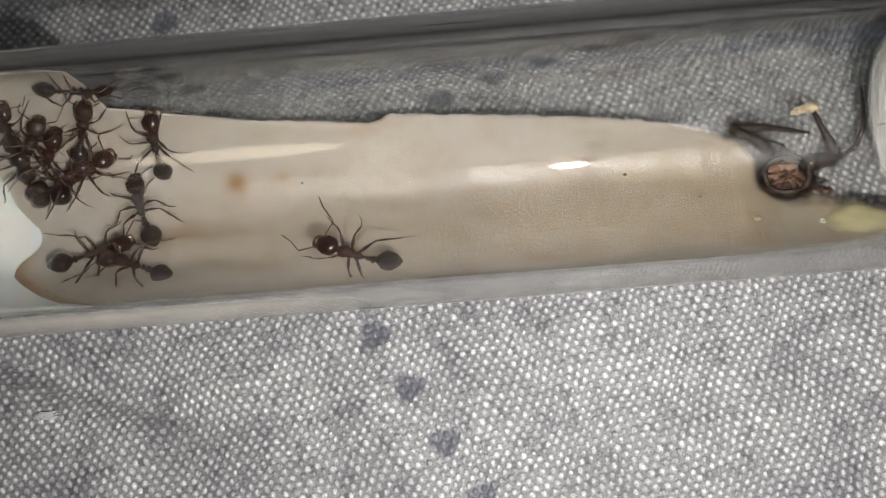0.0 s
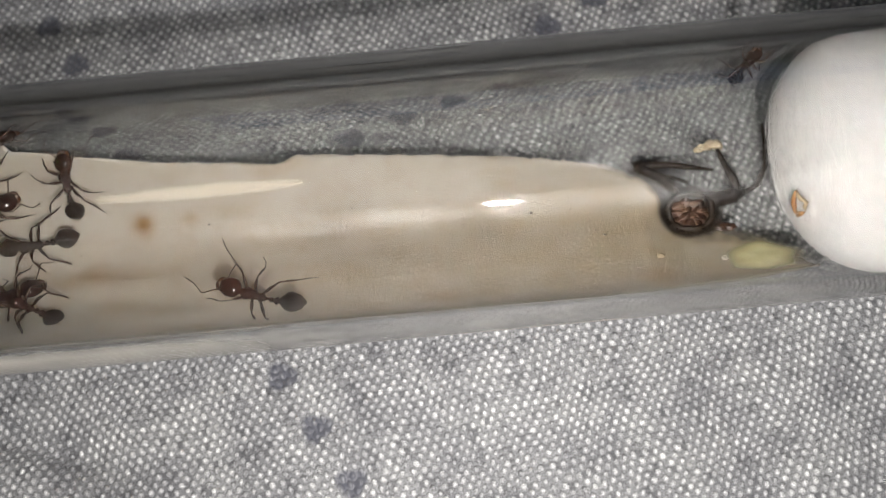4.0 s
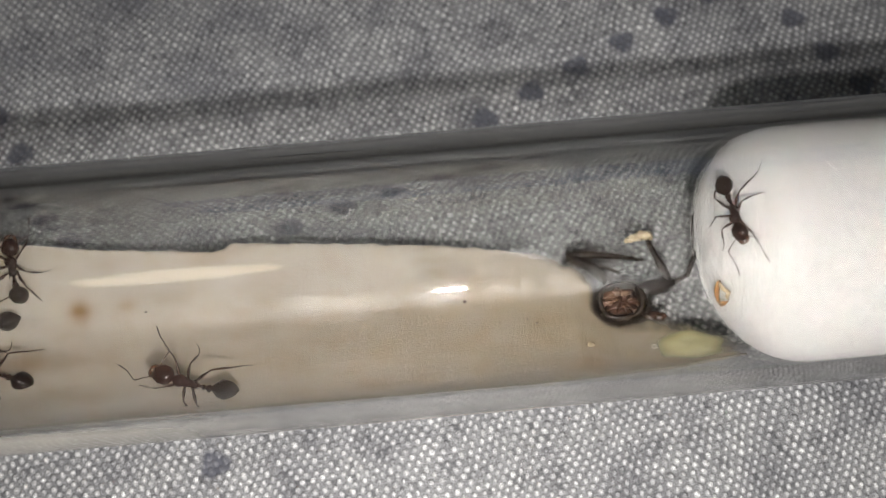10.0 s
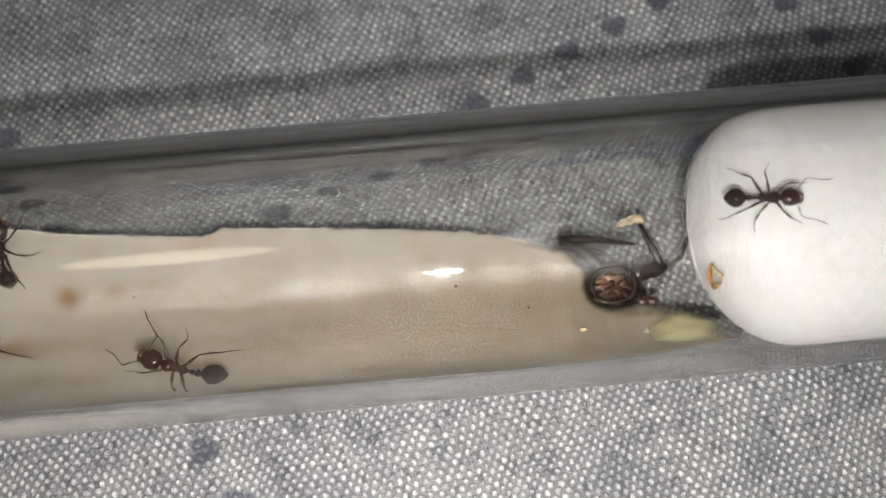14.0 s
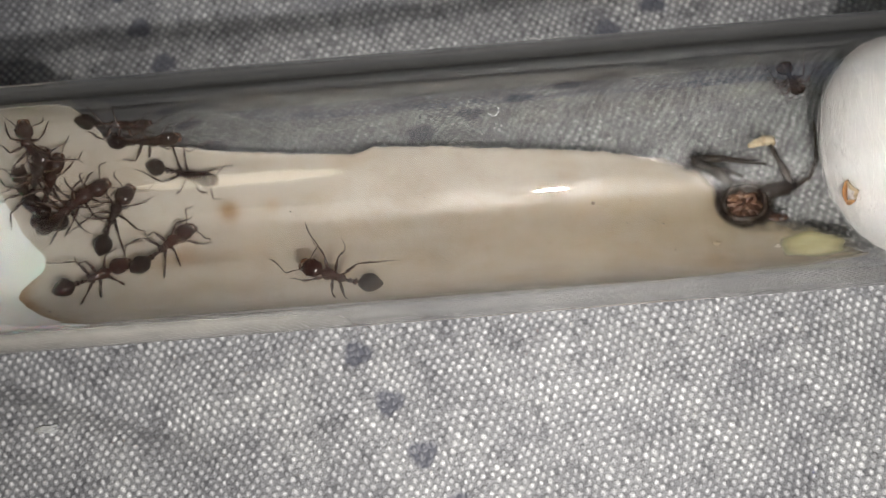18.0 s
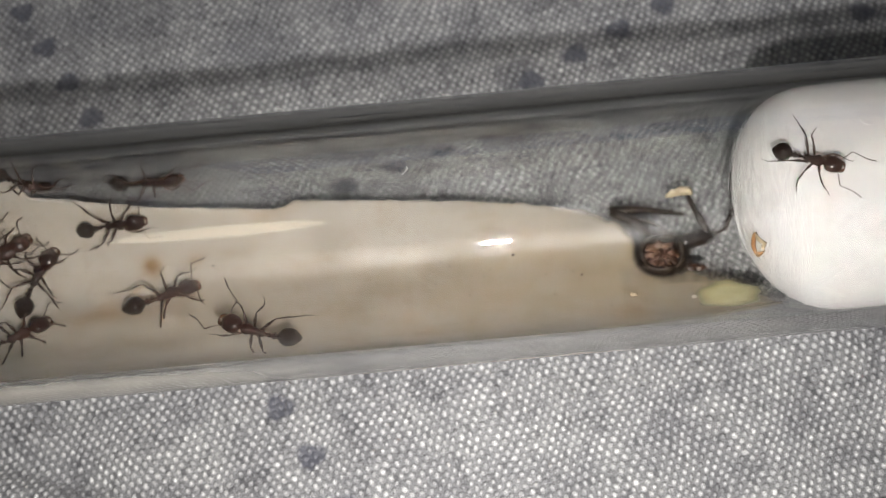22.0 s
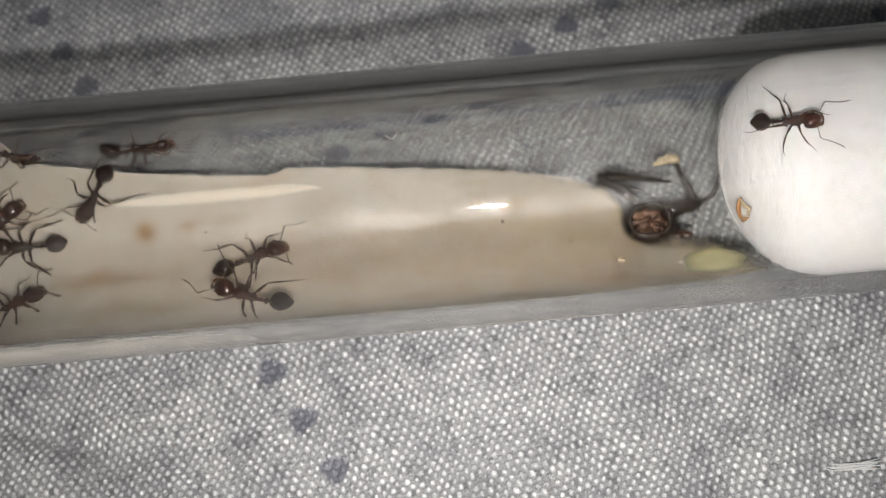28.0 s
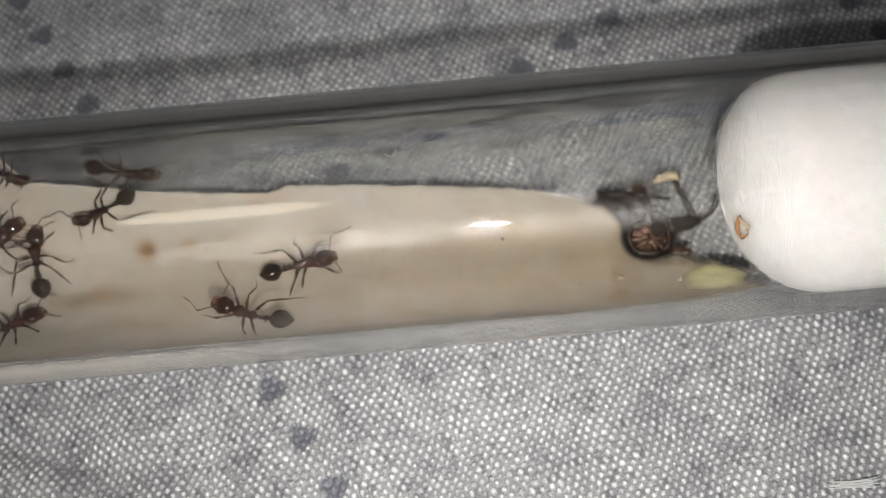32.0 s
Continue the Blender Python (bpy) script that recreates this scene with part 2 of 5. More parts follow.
def blob_material():
    m = Mat("yellow_food")
    m.base(m.ramp(m.noise(700, 4), (0.3, (0.50, 0.46, 0.23)), (0.7, (0.60, 0.56, 0.34))))
    m.set(Roughness=0.4)
    m.bump(m.noise(2600, 4, 0.7), 0.4, 0.00008)
    att = m.t.nodes.new("ShaderNodeAttribute")
    att.attribute_name = "body"
    clear, both = m.n("BsdfTransparent"), m.n("MixShader")
    m.link(att.outputs["Fac"], both.inputs[0])
    m.link(clear.outputs[0], both.inputs[1])
    m.link(m.b.outputs[0], both.inputs[2])
    m.link(both.outputs[0], m.out.inputs[0])
    return m.m


YELLOW = blob_material()
SPECK = skin_material("dark_speck", (0.02, 0.009, 0.006), (0.10, 0.045, 0.02), 0.6, 5000, 0.0)
WET = skin_material("clear_drop", (0.55, 0.5, 0.42), (0.68, 0.63, 0.55), 0.1, 900, 0.8)


# ---- shaping ----
def part(name, bm, material, parent=None, label="", smooth=True):
    """Links a bmesh, given in millimetres, as one mesh object."""
    bmesh.ops.scale(bm, vec=(MM, MM, MM), verts=bm.verts)
    bmesh.ops.recalc_face_normals(bm, faces=bm.faces)
    me = bpy.data.meshes.new(name)
    bm.to_mesh(me)
    bm.free()
    me.materials.append(material)
    if smooth:
        me.polygons.foreach_set("use_smooth", [True] * len(me.polygons))
    ob = new(name, me)
    ob.parent = parent
    if label:
        ob["label"] = label
    return ob


def ring_skin(bm, rings, close=True):
    """Skins rings of equal length into a tube, with its ends closed by fans."""
    rows = [[bm.verts.new(p) for p in ring] for ring in rings]
    n = len(rows[0])
    for a, b in zip(rows, rows[1:]):
        for i in range(n):
            bm.faces.new((a[i], a[(i + 1) % n], b[(i + 1) % n], b[i]))
    if close:
        for row in (rows[0], rows[-1]):
            mid = bm.verts.new(sum((v.co for v in row), Vector()) / n)
            for i in range(n):
                bm.faces.new((row[i], row[(i + 1) % n], mid))
    return bm


def limb(bm, points, radii, sides=7):
    """A bent, tapered limb through points."""
    pts = [Vector(p) for p in points]
    rings = []
    for i, p in enumerate(pts):
        way = (pts[min(i + 1, len(pts) - 1)] - pts[max(i - 1, 0)]).normalized()
        a = way.cross(Vector((0.31, 0.17, 0.93))).normalized()
        b = way.cross(a)
        rings.append([p + radii[i] * (math.cos(k) * a + math.sin(k) * b) for k in np.linspace(0, math.tau, sides, endpoint=False)])
    return ring_skin(bm, rings)


def lobes(bm, sections, sides=14, power=1.0):
    """A body along x: sections of x, half width, half height, middle height."""
    return ring_skin(bm, [[(x, w * math.copysign(abs(math.cos(k)) ** power, math.cos(k)), z + h * math.copysign(abs(math.sin(k)) ** power, math.sin(k)))
                           for k in np.linspace(0, math.tau, sides, endpoint=False)] for x, w, h, z in sections])


def egg(x0, x1, w, h, z, n=9, tip=0.5, peak=0.5):
    """Sections of an egg from x0 to x1 for lobes()."""
    out = []
    for i in range(n):
        s = i / (n - 1)
        k = math.sin(math.pi * s ** (math.log(0.5) / math.log(peak))) ** tip if 0 < s < 1 else 0.0
        out.append((x0 + (x1 - x0) * s, max(w * k, 0.012), max(h * k, 0.012), z))
    return out


def thing(name, label, category, group="", kind=""):
    ob = new(name)
    ob.empty_display_size = 0.001
    return tagged(ob, label, category, group, kind)


# ---- the tube's inside ----
RO, RI, AXIS = 8.0, 6.85, 8.0


def wall_point(x, phi, lift=0.0):
    """A place on the tube's inner wall, in millimetres: phi degrees round from its lowest line, lift towards the axis."""
    r, a = RI - lift, radians(phi)
    return Vector((x, r * math.sin(a), AXIS - r * math.cos(a)))


def wall_pose(x, phi, heading, lift=0.0):
    """A pose on the inner wall: z towards the axis, x turned by heading degrees from the tube's x towards larger phi."""
    a, h = radians(phi), radians(heading)
    up = Vector((0, -math.sin(a), math.cos(a)))
    along, across = Vector((1, 0, 0)), Vector((0, math.cos(a), math.sin(a)))
    fwd = along * math.cos(h) + across * math.sin(h)
    side = up.cross(fwd)
    m = Matrix((fwd, side, up)).transposed().to_4x4()
    m.translation = wall_point(x, phi, lift) * MM
    return m


def curve(x, table):
    """Straight lines between rows of (x, value)."""
    return float(np.interp(x, [row[0] for row in table], [row[1] for row in table]))


# ---- cloth ----
DOT_A = [(-6.95 - 1.9 * i, -7.2 + 3.32 * i) for i in range(-5, 14)]
DOT_B = [(11.5 + 3.38 * i, 15.9 + 1.68 * i) for i in range(-12, 9)]
DOT_C = [(34.0 - 1.75 * i, 22.0 + 3.1 * i) for i in range(-3, 6)]


def undulation(x, y):
    """The cloth's slow rise and fall, in millimetres; level under the tube."""
    off = np.clip((np.abs(y) - 5) / 10, 0, 1)
    rise = 0.45 * np.sin(0.16 * x + 0.12 * y + 0.8) + 0.3 * np.sin(-0.21 * x + 0.19 * y + 2.0) + 0.18 * np.sin(0.5 * x + 0.33 * y)
    fold = -0.85 * np.exp(-(((x + 23) * 0.35 + (y + 9.5) * 0.94) / 1.1) ** 2) * np.clip((-14 - x) / 6, 0, 1)
    return off * (rise * 0.7 - 0.35) + fold


def build_cloth():
    step, x0, x1, y0, y1 = 0.07, -34.0, 46.0, -21.0, 33.0
    nx, ny = int((x1 - x0) / step) + 1, int((y1 - y0) / step) + 1
    X, Y = np.meshgrid(x0 + step * np.arange(nx), y0 + step * np.arange(ny))
    warm = 0.12 * np.sin(0.9 * X + 0.3 * Y) + 0.10 * np.sin(0.37 * X - 0.8 * Y) + 0.025 * np.sin(2.7 * X + 1.9 * Y) + 0.02 * np.sin(-3.3 * X + 2.3 * Y + 1.0)
    a = radians(-79)
    U = (X * math.cos(a) + Y * math.sin(a) + warm) / 0.41
    V = (-X * math.sin(a) + Y * math.cos(a) + 0.8 * warm) / 0.29
    iu, iv = np.floor(U).astype(int), np.floor(V).astype(int)
    fu, fv = U - iu - 0.5, V - iv - 0.5
    sign = np.where((iu + iv) % 2 == 0, 1.0, -1.0)
    rng = np.random.default_rng(4)
    ju, jv = rng.random(4096), rng.random(4096)
    hump = 0.5 + 0.6 * (rng.random((512, 512)))[iu % 512, iv % 512]
    over = np.cos(math.pi * fv) * sign
    under = -np.cos(math.pi * fu) * sign
    warp = 0.085 * over * hump + 0.105 * np.sqrt(np.clip(1 - (1.9 * fu) ** 2, 0, 1))
    weft = 0.02 * under * hump + 0.075 * np.sqrt(np.clip(1 - (2 * fv) ** 2, 0, 1))
    Z = np.maximum(warp, weft) - 0.19 + undulation(X, Y)
    jx, jy = (0.2 * (rng.random((512, 512)) - 0.5)[iu % 512, iv % 512] for _ in range(2))
    size = 0.75 + 0.5 * rng.random((512, 512))[iu % 512, iv % 512]
    # pale warp colour, with a highlight painted on each hump's crown
    mask = np.clip((warp - weft - 0.01) * 14, 0, 1) * np.clip(1.75 - 3.4 * np.hypot(fu + jx, 0.85 * (fv + jy)) / size, 0, 1)
    tone = 0.55 * ju[iu % 4096] + 0.45 * jv[iv % 4096]
    cell = rng.random((512, 512))[iu % 512, iv % 512]
    shade = np.clip(0.55 * tone + 0.45 * cell + 0.1, 0, 1)
    shade = np.where((rng.random((512, 512))[iu % 512, iv % 512] < 0.10), shade * 0.25, shade)
    mask = mask ** 1.25 * 0.62 + 0.38 * mask
    mask *= 0.55 + 0.6 * rng.random((512, 512))[iu % 512, iv % 512]
    print_ = np.zeros_like(X)
    for n, (dx, dy) in enumerate(DOT_A + DOT_B + DOT_C):
        wob = 0.12 * np.sin(3 * np.arctan2(Y - dy, X - dx) + n)
        d = np.hypot((X - dx) * 0.95, (Y - dy) * 1.05) + wob
        print_ = np.maximum(print_, np.clip((0.98 - d) / 0.28, 0, 1))
        Z -= 0.16 * np.exp(-(d / 0.8) ** 2)
    print_ *= 0.80 + 0.20 * cell
    for bx, by, rx, ry in ((-8.5, 20.5, 2.6, 1.6), (-22.0, 24.5, 4.5, 1.8), (-5.0, 25.5, 3.0, 1.5), (-14.0, 27.5, 4.0, 1.6)):
        wide = ((X - bx) / rx) ** 2 + ((Y - by) / ry) ** 2 + 0.3 * np.sin(1.3 * X + 2.1 * Y)
        print_ = np.maximum(print_, 0.42 * np.exp(-np.clip(wide, 0, 20)) * (0.7 + 0.3 * cell))
    co = np.stack([X, Y, Z], -1).reshape(-1, 3) * MM
    idx = np.arange(nx * ny).reshape(ny, nx)
    quads = np.stack([idx[:-1, :-1], idx[:-1, 1:], idx[1:, 1:], idx[1:, :-1]], -1).reshape(-1, 4)
    me = bpy.data.meshes.new("cloth")
    me.vertices.add(len(co))
    me.vertices.foreach_set("co", co.ravel().astype(np.float32))
    me.loops.add(quads.size)
    me.loops.foreach_set("vertex_index", quads.ravel().astype(np.int32))
    me.polygons.add(len(quads))
    me.polygons.foreach_set("loop_start", np.arange(0, quads.size, 4, dtype=np.int32))
    me.update(calc_edges=True)
    me.polygons.foreach_set("use_smooth", np.ones(len(quads), dtype=bool))
    col = me.color_attributes.new("weave", "FLOAT_COLOR", "POINT")
    col.data.foreach_set("color", np.stack([mask, print_, shade, np.ones_like(X)], -1).ravel().astype(np.float32))
    me.materials.append(CLOTH)
    tagged(new("cloth", me), "grey melange woven cloth with rows of blue-grey printed dots", "cloth", kind="structure")
    # the cloth goes on round about
    bm = bmesh.new()
    inner = [(x0, y0), (x1, y0), (x1, y1), (x0, y1)]
    outer = [(-1600, -1600), (1600, -1600), (1600, 1600), (-1600, 1600)]
    a_, b_ = [bm.verts.new((*p, -0.35)) for p in inner], [bm.verts.new((*p, -0.35)) for p in outer]
    for i in range(4):
        bm.faces.new((a_[i], b_[i], b_[(i + 1) % 4], a_[(i + 1) % 4]))
    tagged(part("cloth_surround", bm, CLOTH_FAR), "grey woven cloth spreading round the tube", "cloth", kind="structure")


# ---- the room: unseen, added to hold back the sky's light ----
def build_room():
    """Unseen plain walls and a ceiling, added to block most of the sky; some comes in by one made-up window."""
    def slab(bm, x0, x1, y0, y1, z0, z1):
        bmesh.ops.create_cube(bm, size=1, matrix=Matrix.Translation(((x0 + x1) / 2, (y0 + y1) / 2, (z0 + z1) / 2)) @ Matrix.Diagonal((x1 - x0, y1 - y0, z1 - z0, 1)))

    for name, boxes in (("wall_south", [(-1700, 1700, -1700, -1600, -2, 2400)]), ("wall_east", [(1600, 1700, -1600, 1600, -2, 2400)]), ("wall_west", [(-1700, -1600, -1600, 1600, -2, 2400)]),
                        ("wall_north", [(-1700, -450, 1600, 1700, -2, 2400), (1150, 1700, 1600, 1700, -2, 2400), (-450, 1150, 1600, 1700, -2, 1250), (-450, 1150, 1600, 1700, 2250, 2400)]),
                        ("ceiling", [(-1700, 1700, -1700, 1700, 2400, 2500)])):
        bm = bmesh.new()
        for box in boxes:
            slab(bm, *box)
        tagged(part(name, bm, PLASTER, smooth=False), "unseen plain painted plaster " + name.split("_")[0], name.split("_")[0], kind="structure")


def build_ceiling_light():
    lamp = thing("ceiling_light", "round flat ceiling light with a warm white diffuser", "ceiling light")
    glow = Mat("warm_diffuser")
    glow.set(Emission_Color=(1.0, 0.90, 0.70, 1), Emission_Strength=3.2, Roughness=0.5)
    ring = lambda r, z: [(-475 + r * math.cos(k), -405 + r * math.sin(k), z) for k in np.linspace(0, math.tau, 48, endpoint=False)]  # noqa: E731
    bm = bmesh.new()
    ring_skin(bm, [ring(205, 2352), ring(190, 2346), ring(100, 2342)])
    part("diffuser", bm, glow.m, lamp)
    bm = bmesh.new()
    ring_skin(bm, [ring(206, 2354), ring(220, 2352), ring(222, 2399), ring(206, 2399)])
    part("frame", bm, PLASTER, lamp)


# ---- test tube ----
def build_tube():
    tube = thing("test_tube", "clear glass test tube lying on the grey cloth", "test tube")

    def shell(radius, x0, x1, bm, sides=160, steps=30, first=None):
        return [[(x, radius * math.sin(k), AXIS - radius * math.cos(k)) for k in np.linspace(0, math.tau, sides, endpoint=False)] for x in np.linspace(x0, x1, steps)]

    bm = bmesh.new()
    outer, inner = shell(RO, -75, 80, bm), shell(RI, -75, 80, bm)
    ring_skin(bm, outer + inner[::-1] + [outer[0]], close=False)
    bmesh.ops.remove_doubles(bm, verts=bm.verts, dist=1e-5)
    glass = part("glass_wall", bm, GLASS, tube)
    glass.visible_shadow = False
    # an added shell: it casts the tube's shadow in place of the glass
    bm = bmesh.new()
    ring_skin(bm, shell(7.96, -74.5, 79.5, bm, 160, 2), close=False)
    tint = part("shadow_shell", bm, SHADOW_SHELL, tube, "grey shell added within the glass wall to cast the tube's shadow")
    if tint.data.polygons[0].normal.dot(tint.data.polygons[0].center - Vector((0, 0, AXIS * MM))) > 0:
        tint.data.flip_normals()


# ---- cotton plugs ----
def cotton_radius(k, s):
    """How far the right plug's surface lies from its middle line; k is the turn round the tube from its lowest line, s from 0 at the tip to 1."""
    near = max(0.0, -math.cos(k - radians(20)))
    blunt = 2 + 0.25 * max(0.0, math.cos(k - radians(105))) ** 2
    return (6.82 - 1.15 * near ** 2) * max(0.0, 1 - (1 - s) ** blunt) ** (1 / blunt)


def build_plug(tip, depth, back, label, lean):
    plug = thing("cotton_plug", label, "cotton plug", "cotton plugs in the tube")
    bm = bmesh.new()
    rings = []
    for s in np.concatenate([np.linspace(0.0, 1.0, 30) ** 1.7, [1.3, 2.0, back]]):
        ring = []
        for k in np.linspace(0, math.tau, 84, endpoint=False):
            r = cotton_radius(k, min(s, 1))
            q = min(1, r / 6)
            n = noise.noise(Vector((s * depth * 0.5, q * math.sin(k) * 1.6, q * math.cos(k) * 1.6))) + 0.35 * noise.noise(Vector((s * depth * 1.3, q * math.sin(k) * 5, q * math.cos(k) * 5)))
            r *= 1 + 0.02 * n
            x = tip + depth * s + lean * r * math.cos(k) / 6.6 + 0.35 * n * min(1, 3 * s) * (1 - min(s, 1))
            ring.append((x, r * math.sin(k), AXIS - r * math.cos(k)))
        rings.append(ring)
    ring_skin(bm, rings)
    part("wadding", bm, COTTON, plug)
    return plug


PLUG_FRONT = [(-75, -21), (-68, -22), (-63, -22.9), (-44, -25.75), (-26, -27.7), (-16, -27.95), (-10, -27.1), (-4, -26.35), (7, -26.45), (15, -27.9), (44, -29), (90, -30), (118, -31)]


def build_damp_plug(label):
    """A plug whose foot creeps out along the lower wall: thin at its edge, filling the tube further in."""
    plug = thing("cotton_plug", label, "cotton plug", "cotton plugs in the tube")
    bm = bmesh.new()
    away = np.concatenate([[0, 0.05, 0.12, 0.22, 0.36, 0.55, 0.8, 1.1, 1.5, 2, 2.6, 3.4, 4.5, 6, 8, 11, 15, 20, 26], [33.0]])
    top, low = [], []
    for phi in np.linspace(-68, 118, 120):
        front = sum(curve(phi + d, PLUG_FRONT) for d in (-7, -4.5, -2, 0, 2, 4.5, 7)) / 7 + 0.14 * noise.noise(Vector((phi * 0.13, 2, 3)))
        tops, lows = [], []
        for d in away:
            n = noise.noise(Vector((d * 0.9, phi * 0.06, 8)))
            lift = 0.035 + 0.10 * math.sqrt(min(1, d / 0.9)) + (0.05 * n if d > 0.1 else 0) + 0.05 * d + 5.5 * min(1, max(0, (d - 5) / 20))
            tops.append(bm.verts.new(wall_point(front - d, phi, lift)))
            lows.append(bm.verts.new(wall_point(front - d, phi, 0.0)))
        top.append(tops)
        low.append(lows)
    for a, b, c, e in zip(top, top[1:], low, low[1:]):
        for i in range(len(away) - 1):
            bm.faces.new((a[i], a[i + 1], b[i + 1], b[i]))
            bm.faces.new((c[i], e[i], e[i + 1], c[i + 1]))
        bm.faces.new((a[0], b[0], e[0], c[0]))
        bm.faces.new((a[-1], c[-1], e[-1], b[-1]))
    for a, c in ((top[0], low[0]), (top[-1], low[-1])):
        for i in range(len(away) - 1):
            bm.faces.new((a[i], c[i], c[i + 1], a[i + 1]))
    part("wadding", bm, DAMP, plug)


def build_fuzz(plug, tip, depth):
    """Loose fibres that stand off the plug's round end."""
    rng = random.Random(5)
    bm = bmesh.new()
    for _ in range(900):
        k, s = rng.uniform(0, math.tau), rng.uniform(0.0, 0.75) ** 1.6
        turn, go, high = rng.choice((-1, 1)) * rng.uniform(0.05, 0.16), rng.uniform(-0.035, 0.035), 0.02 + 0.30 * rng.random() ** 3
        pts = []
        for u in range(7):
            kk, ss = k + turn * u + rng.uniform(-0.015, 0.015), max(0.004, s + go * u)
            r = cotton_radius(kk, ss)
            n = Vector((-(1 - ss) * 1.2, math.sin(kk) * ss, -math.cos(kk) * ss)).normalized()
            pts.append(Vector((tip + depth * ss + 0.6 * r * math.cos(kk) / 6.6, r * math.sin(kk), AXIS - r * math.cos(kk))) + n * (high * math.sin(math.pi * u / 6) ** 1.3 + rng.uniform(-0.01, 0.02)))
        limb(bm, pts, [0.0055] * 7, 3)
    part("loose_fibres", bm, FIBRE, plug, "thin loose cotton fibres")
    # strands that lie along the wadding
    bm = bmesh.new()
    for _ in range(260):
        k, s = rng.uniform(math.radians(80), math.radians(280)), rng.uniform(0.03, 2.2)
        turn, go = rng.uniform(-0.12, 0.12), rng.uniform(-0.16, 0.16)
        pts = []
        for u in range(6):
            kk, ss = k + turn * u + rng.uniform(-0.02, 0.02), max(0.02, s + go * u * 0.6)
            r = cotton_radius(kk, min(ss, 1)) + 0.015 + 0.03 * math.sin(2.1 * u + k * 9)
            pts.append(Vector((tip + depth * ss + 0.6 * r * math.cos(kk) / 6.6, r * math.sin(kk), AXIS - r * math.cos(kk))))
        limb(bm, pts, [0.004] * 6, 3)
    part("surface_strands", bm, FIBRE, plug, "fine cotton strands lying on the plug")


# ---- the cream film ----
FILM_TOP = [(-60, 126), (-23.4, 125), (-22.4, 114), (-22.2, 90), (-21.7, 72), (-18.6, 66), (-14.7, 58), (-10.4, 53.0), (-6.2, 49.2), (-5.7, 50.0), (-5.0, 53.2), (-0.3, 49),
            (6.9, 42.2), (9.8, 38.5), (12, 34.5), (14, 31), (15.6, 26), (16.5, 20), (16.9, 10), (17.3, -2), (18.5, -5), (20.7, -8), (21.3, -12), (22.4, -16), (23.4, -22), (24.0, -30), (24.6, -38)]
FILM_LOW = [(-60, -66), (-4, -66), (4, -68), (12, -70), (16, -64), (20, -60), (24.6, -48)]


def film_lift(x, phi):
    """How far the film's face stands off the wall: a dried pool, flattened towards its lower side."""
    pool = 0.26 * math.sin(math.pi * (phi + 66) / 90) ** 2 if -66 < phi < 24 else 0.0
    crest = 0.24 * (1 - math.cos(math.pi * min(max((34 - phi) / 52, 0), 1))) * math.sin(math.pi / 2 * min(max((phi + 66) / 56, 0), 1)) ** 2
    return 0.10 + (pool + crest) * float(np.clip((17.5 - x) / 2.2, 0, 1)) * float(np.clip((x + 22.5) / 4, 0, 1))


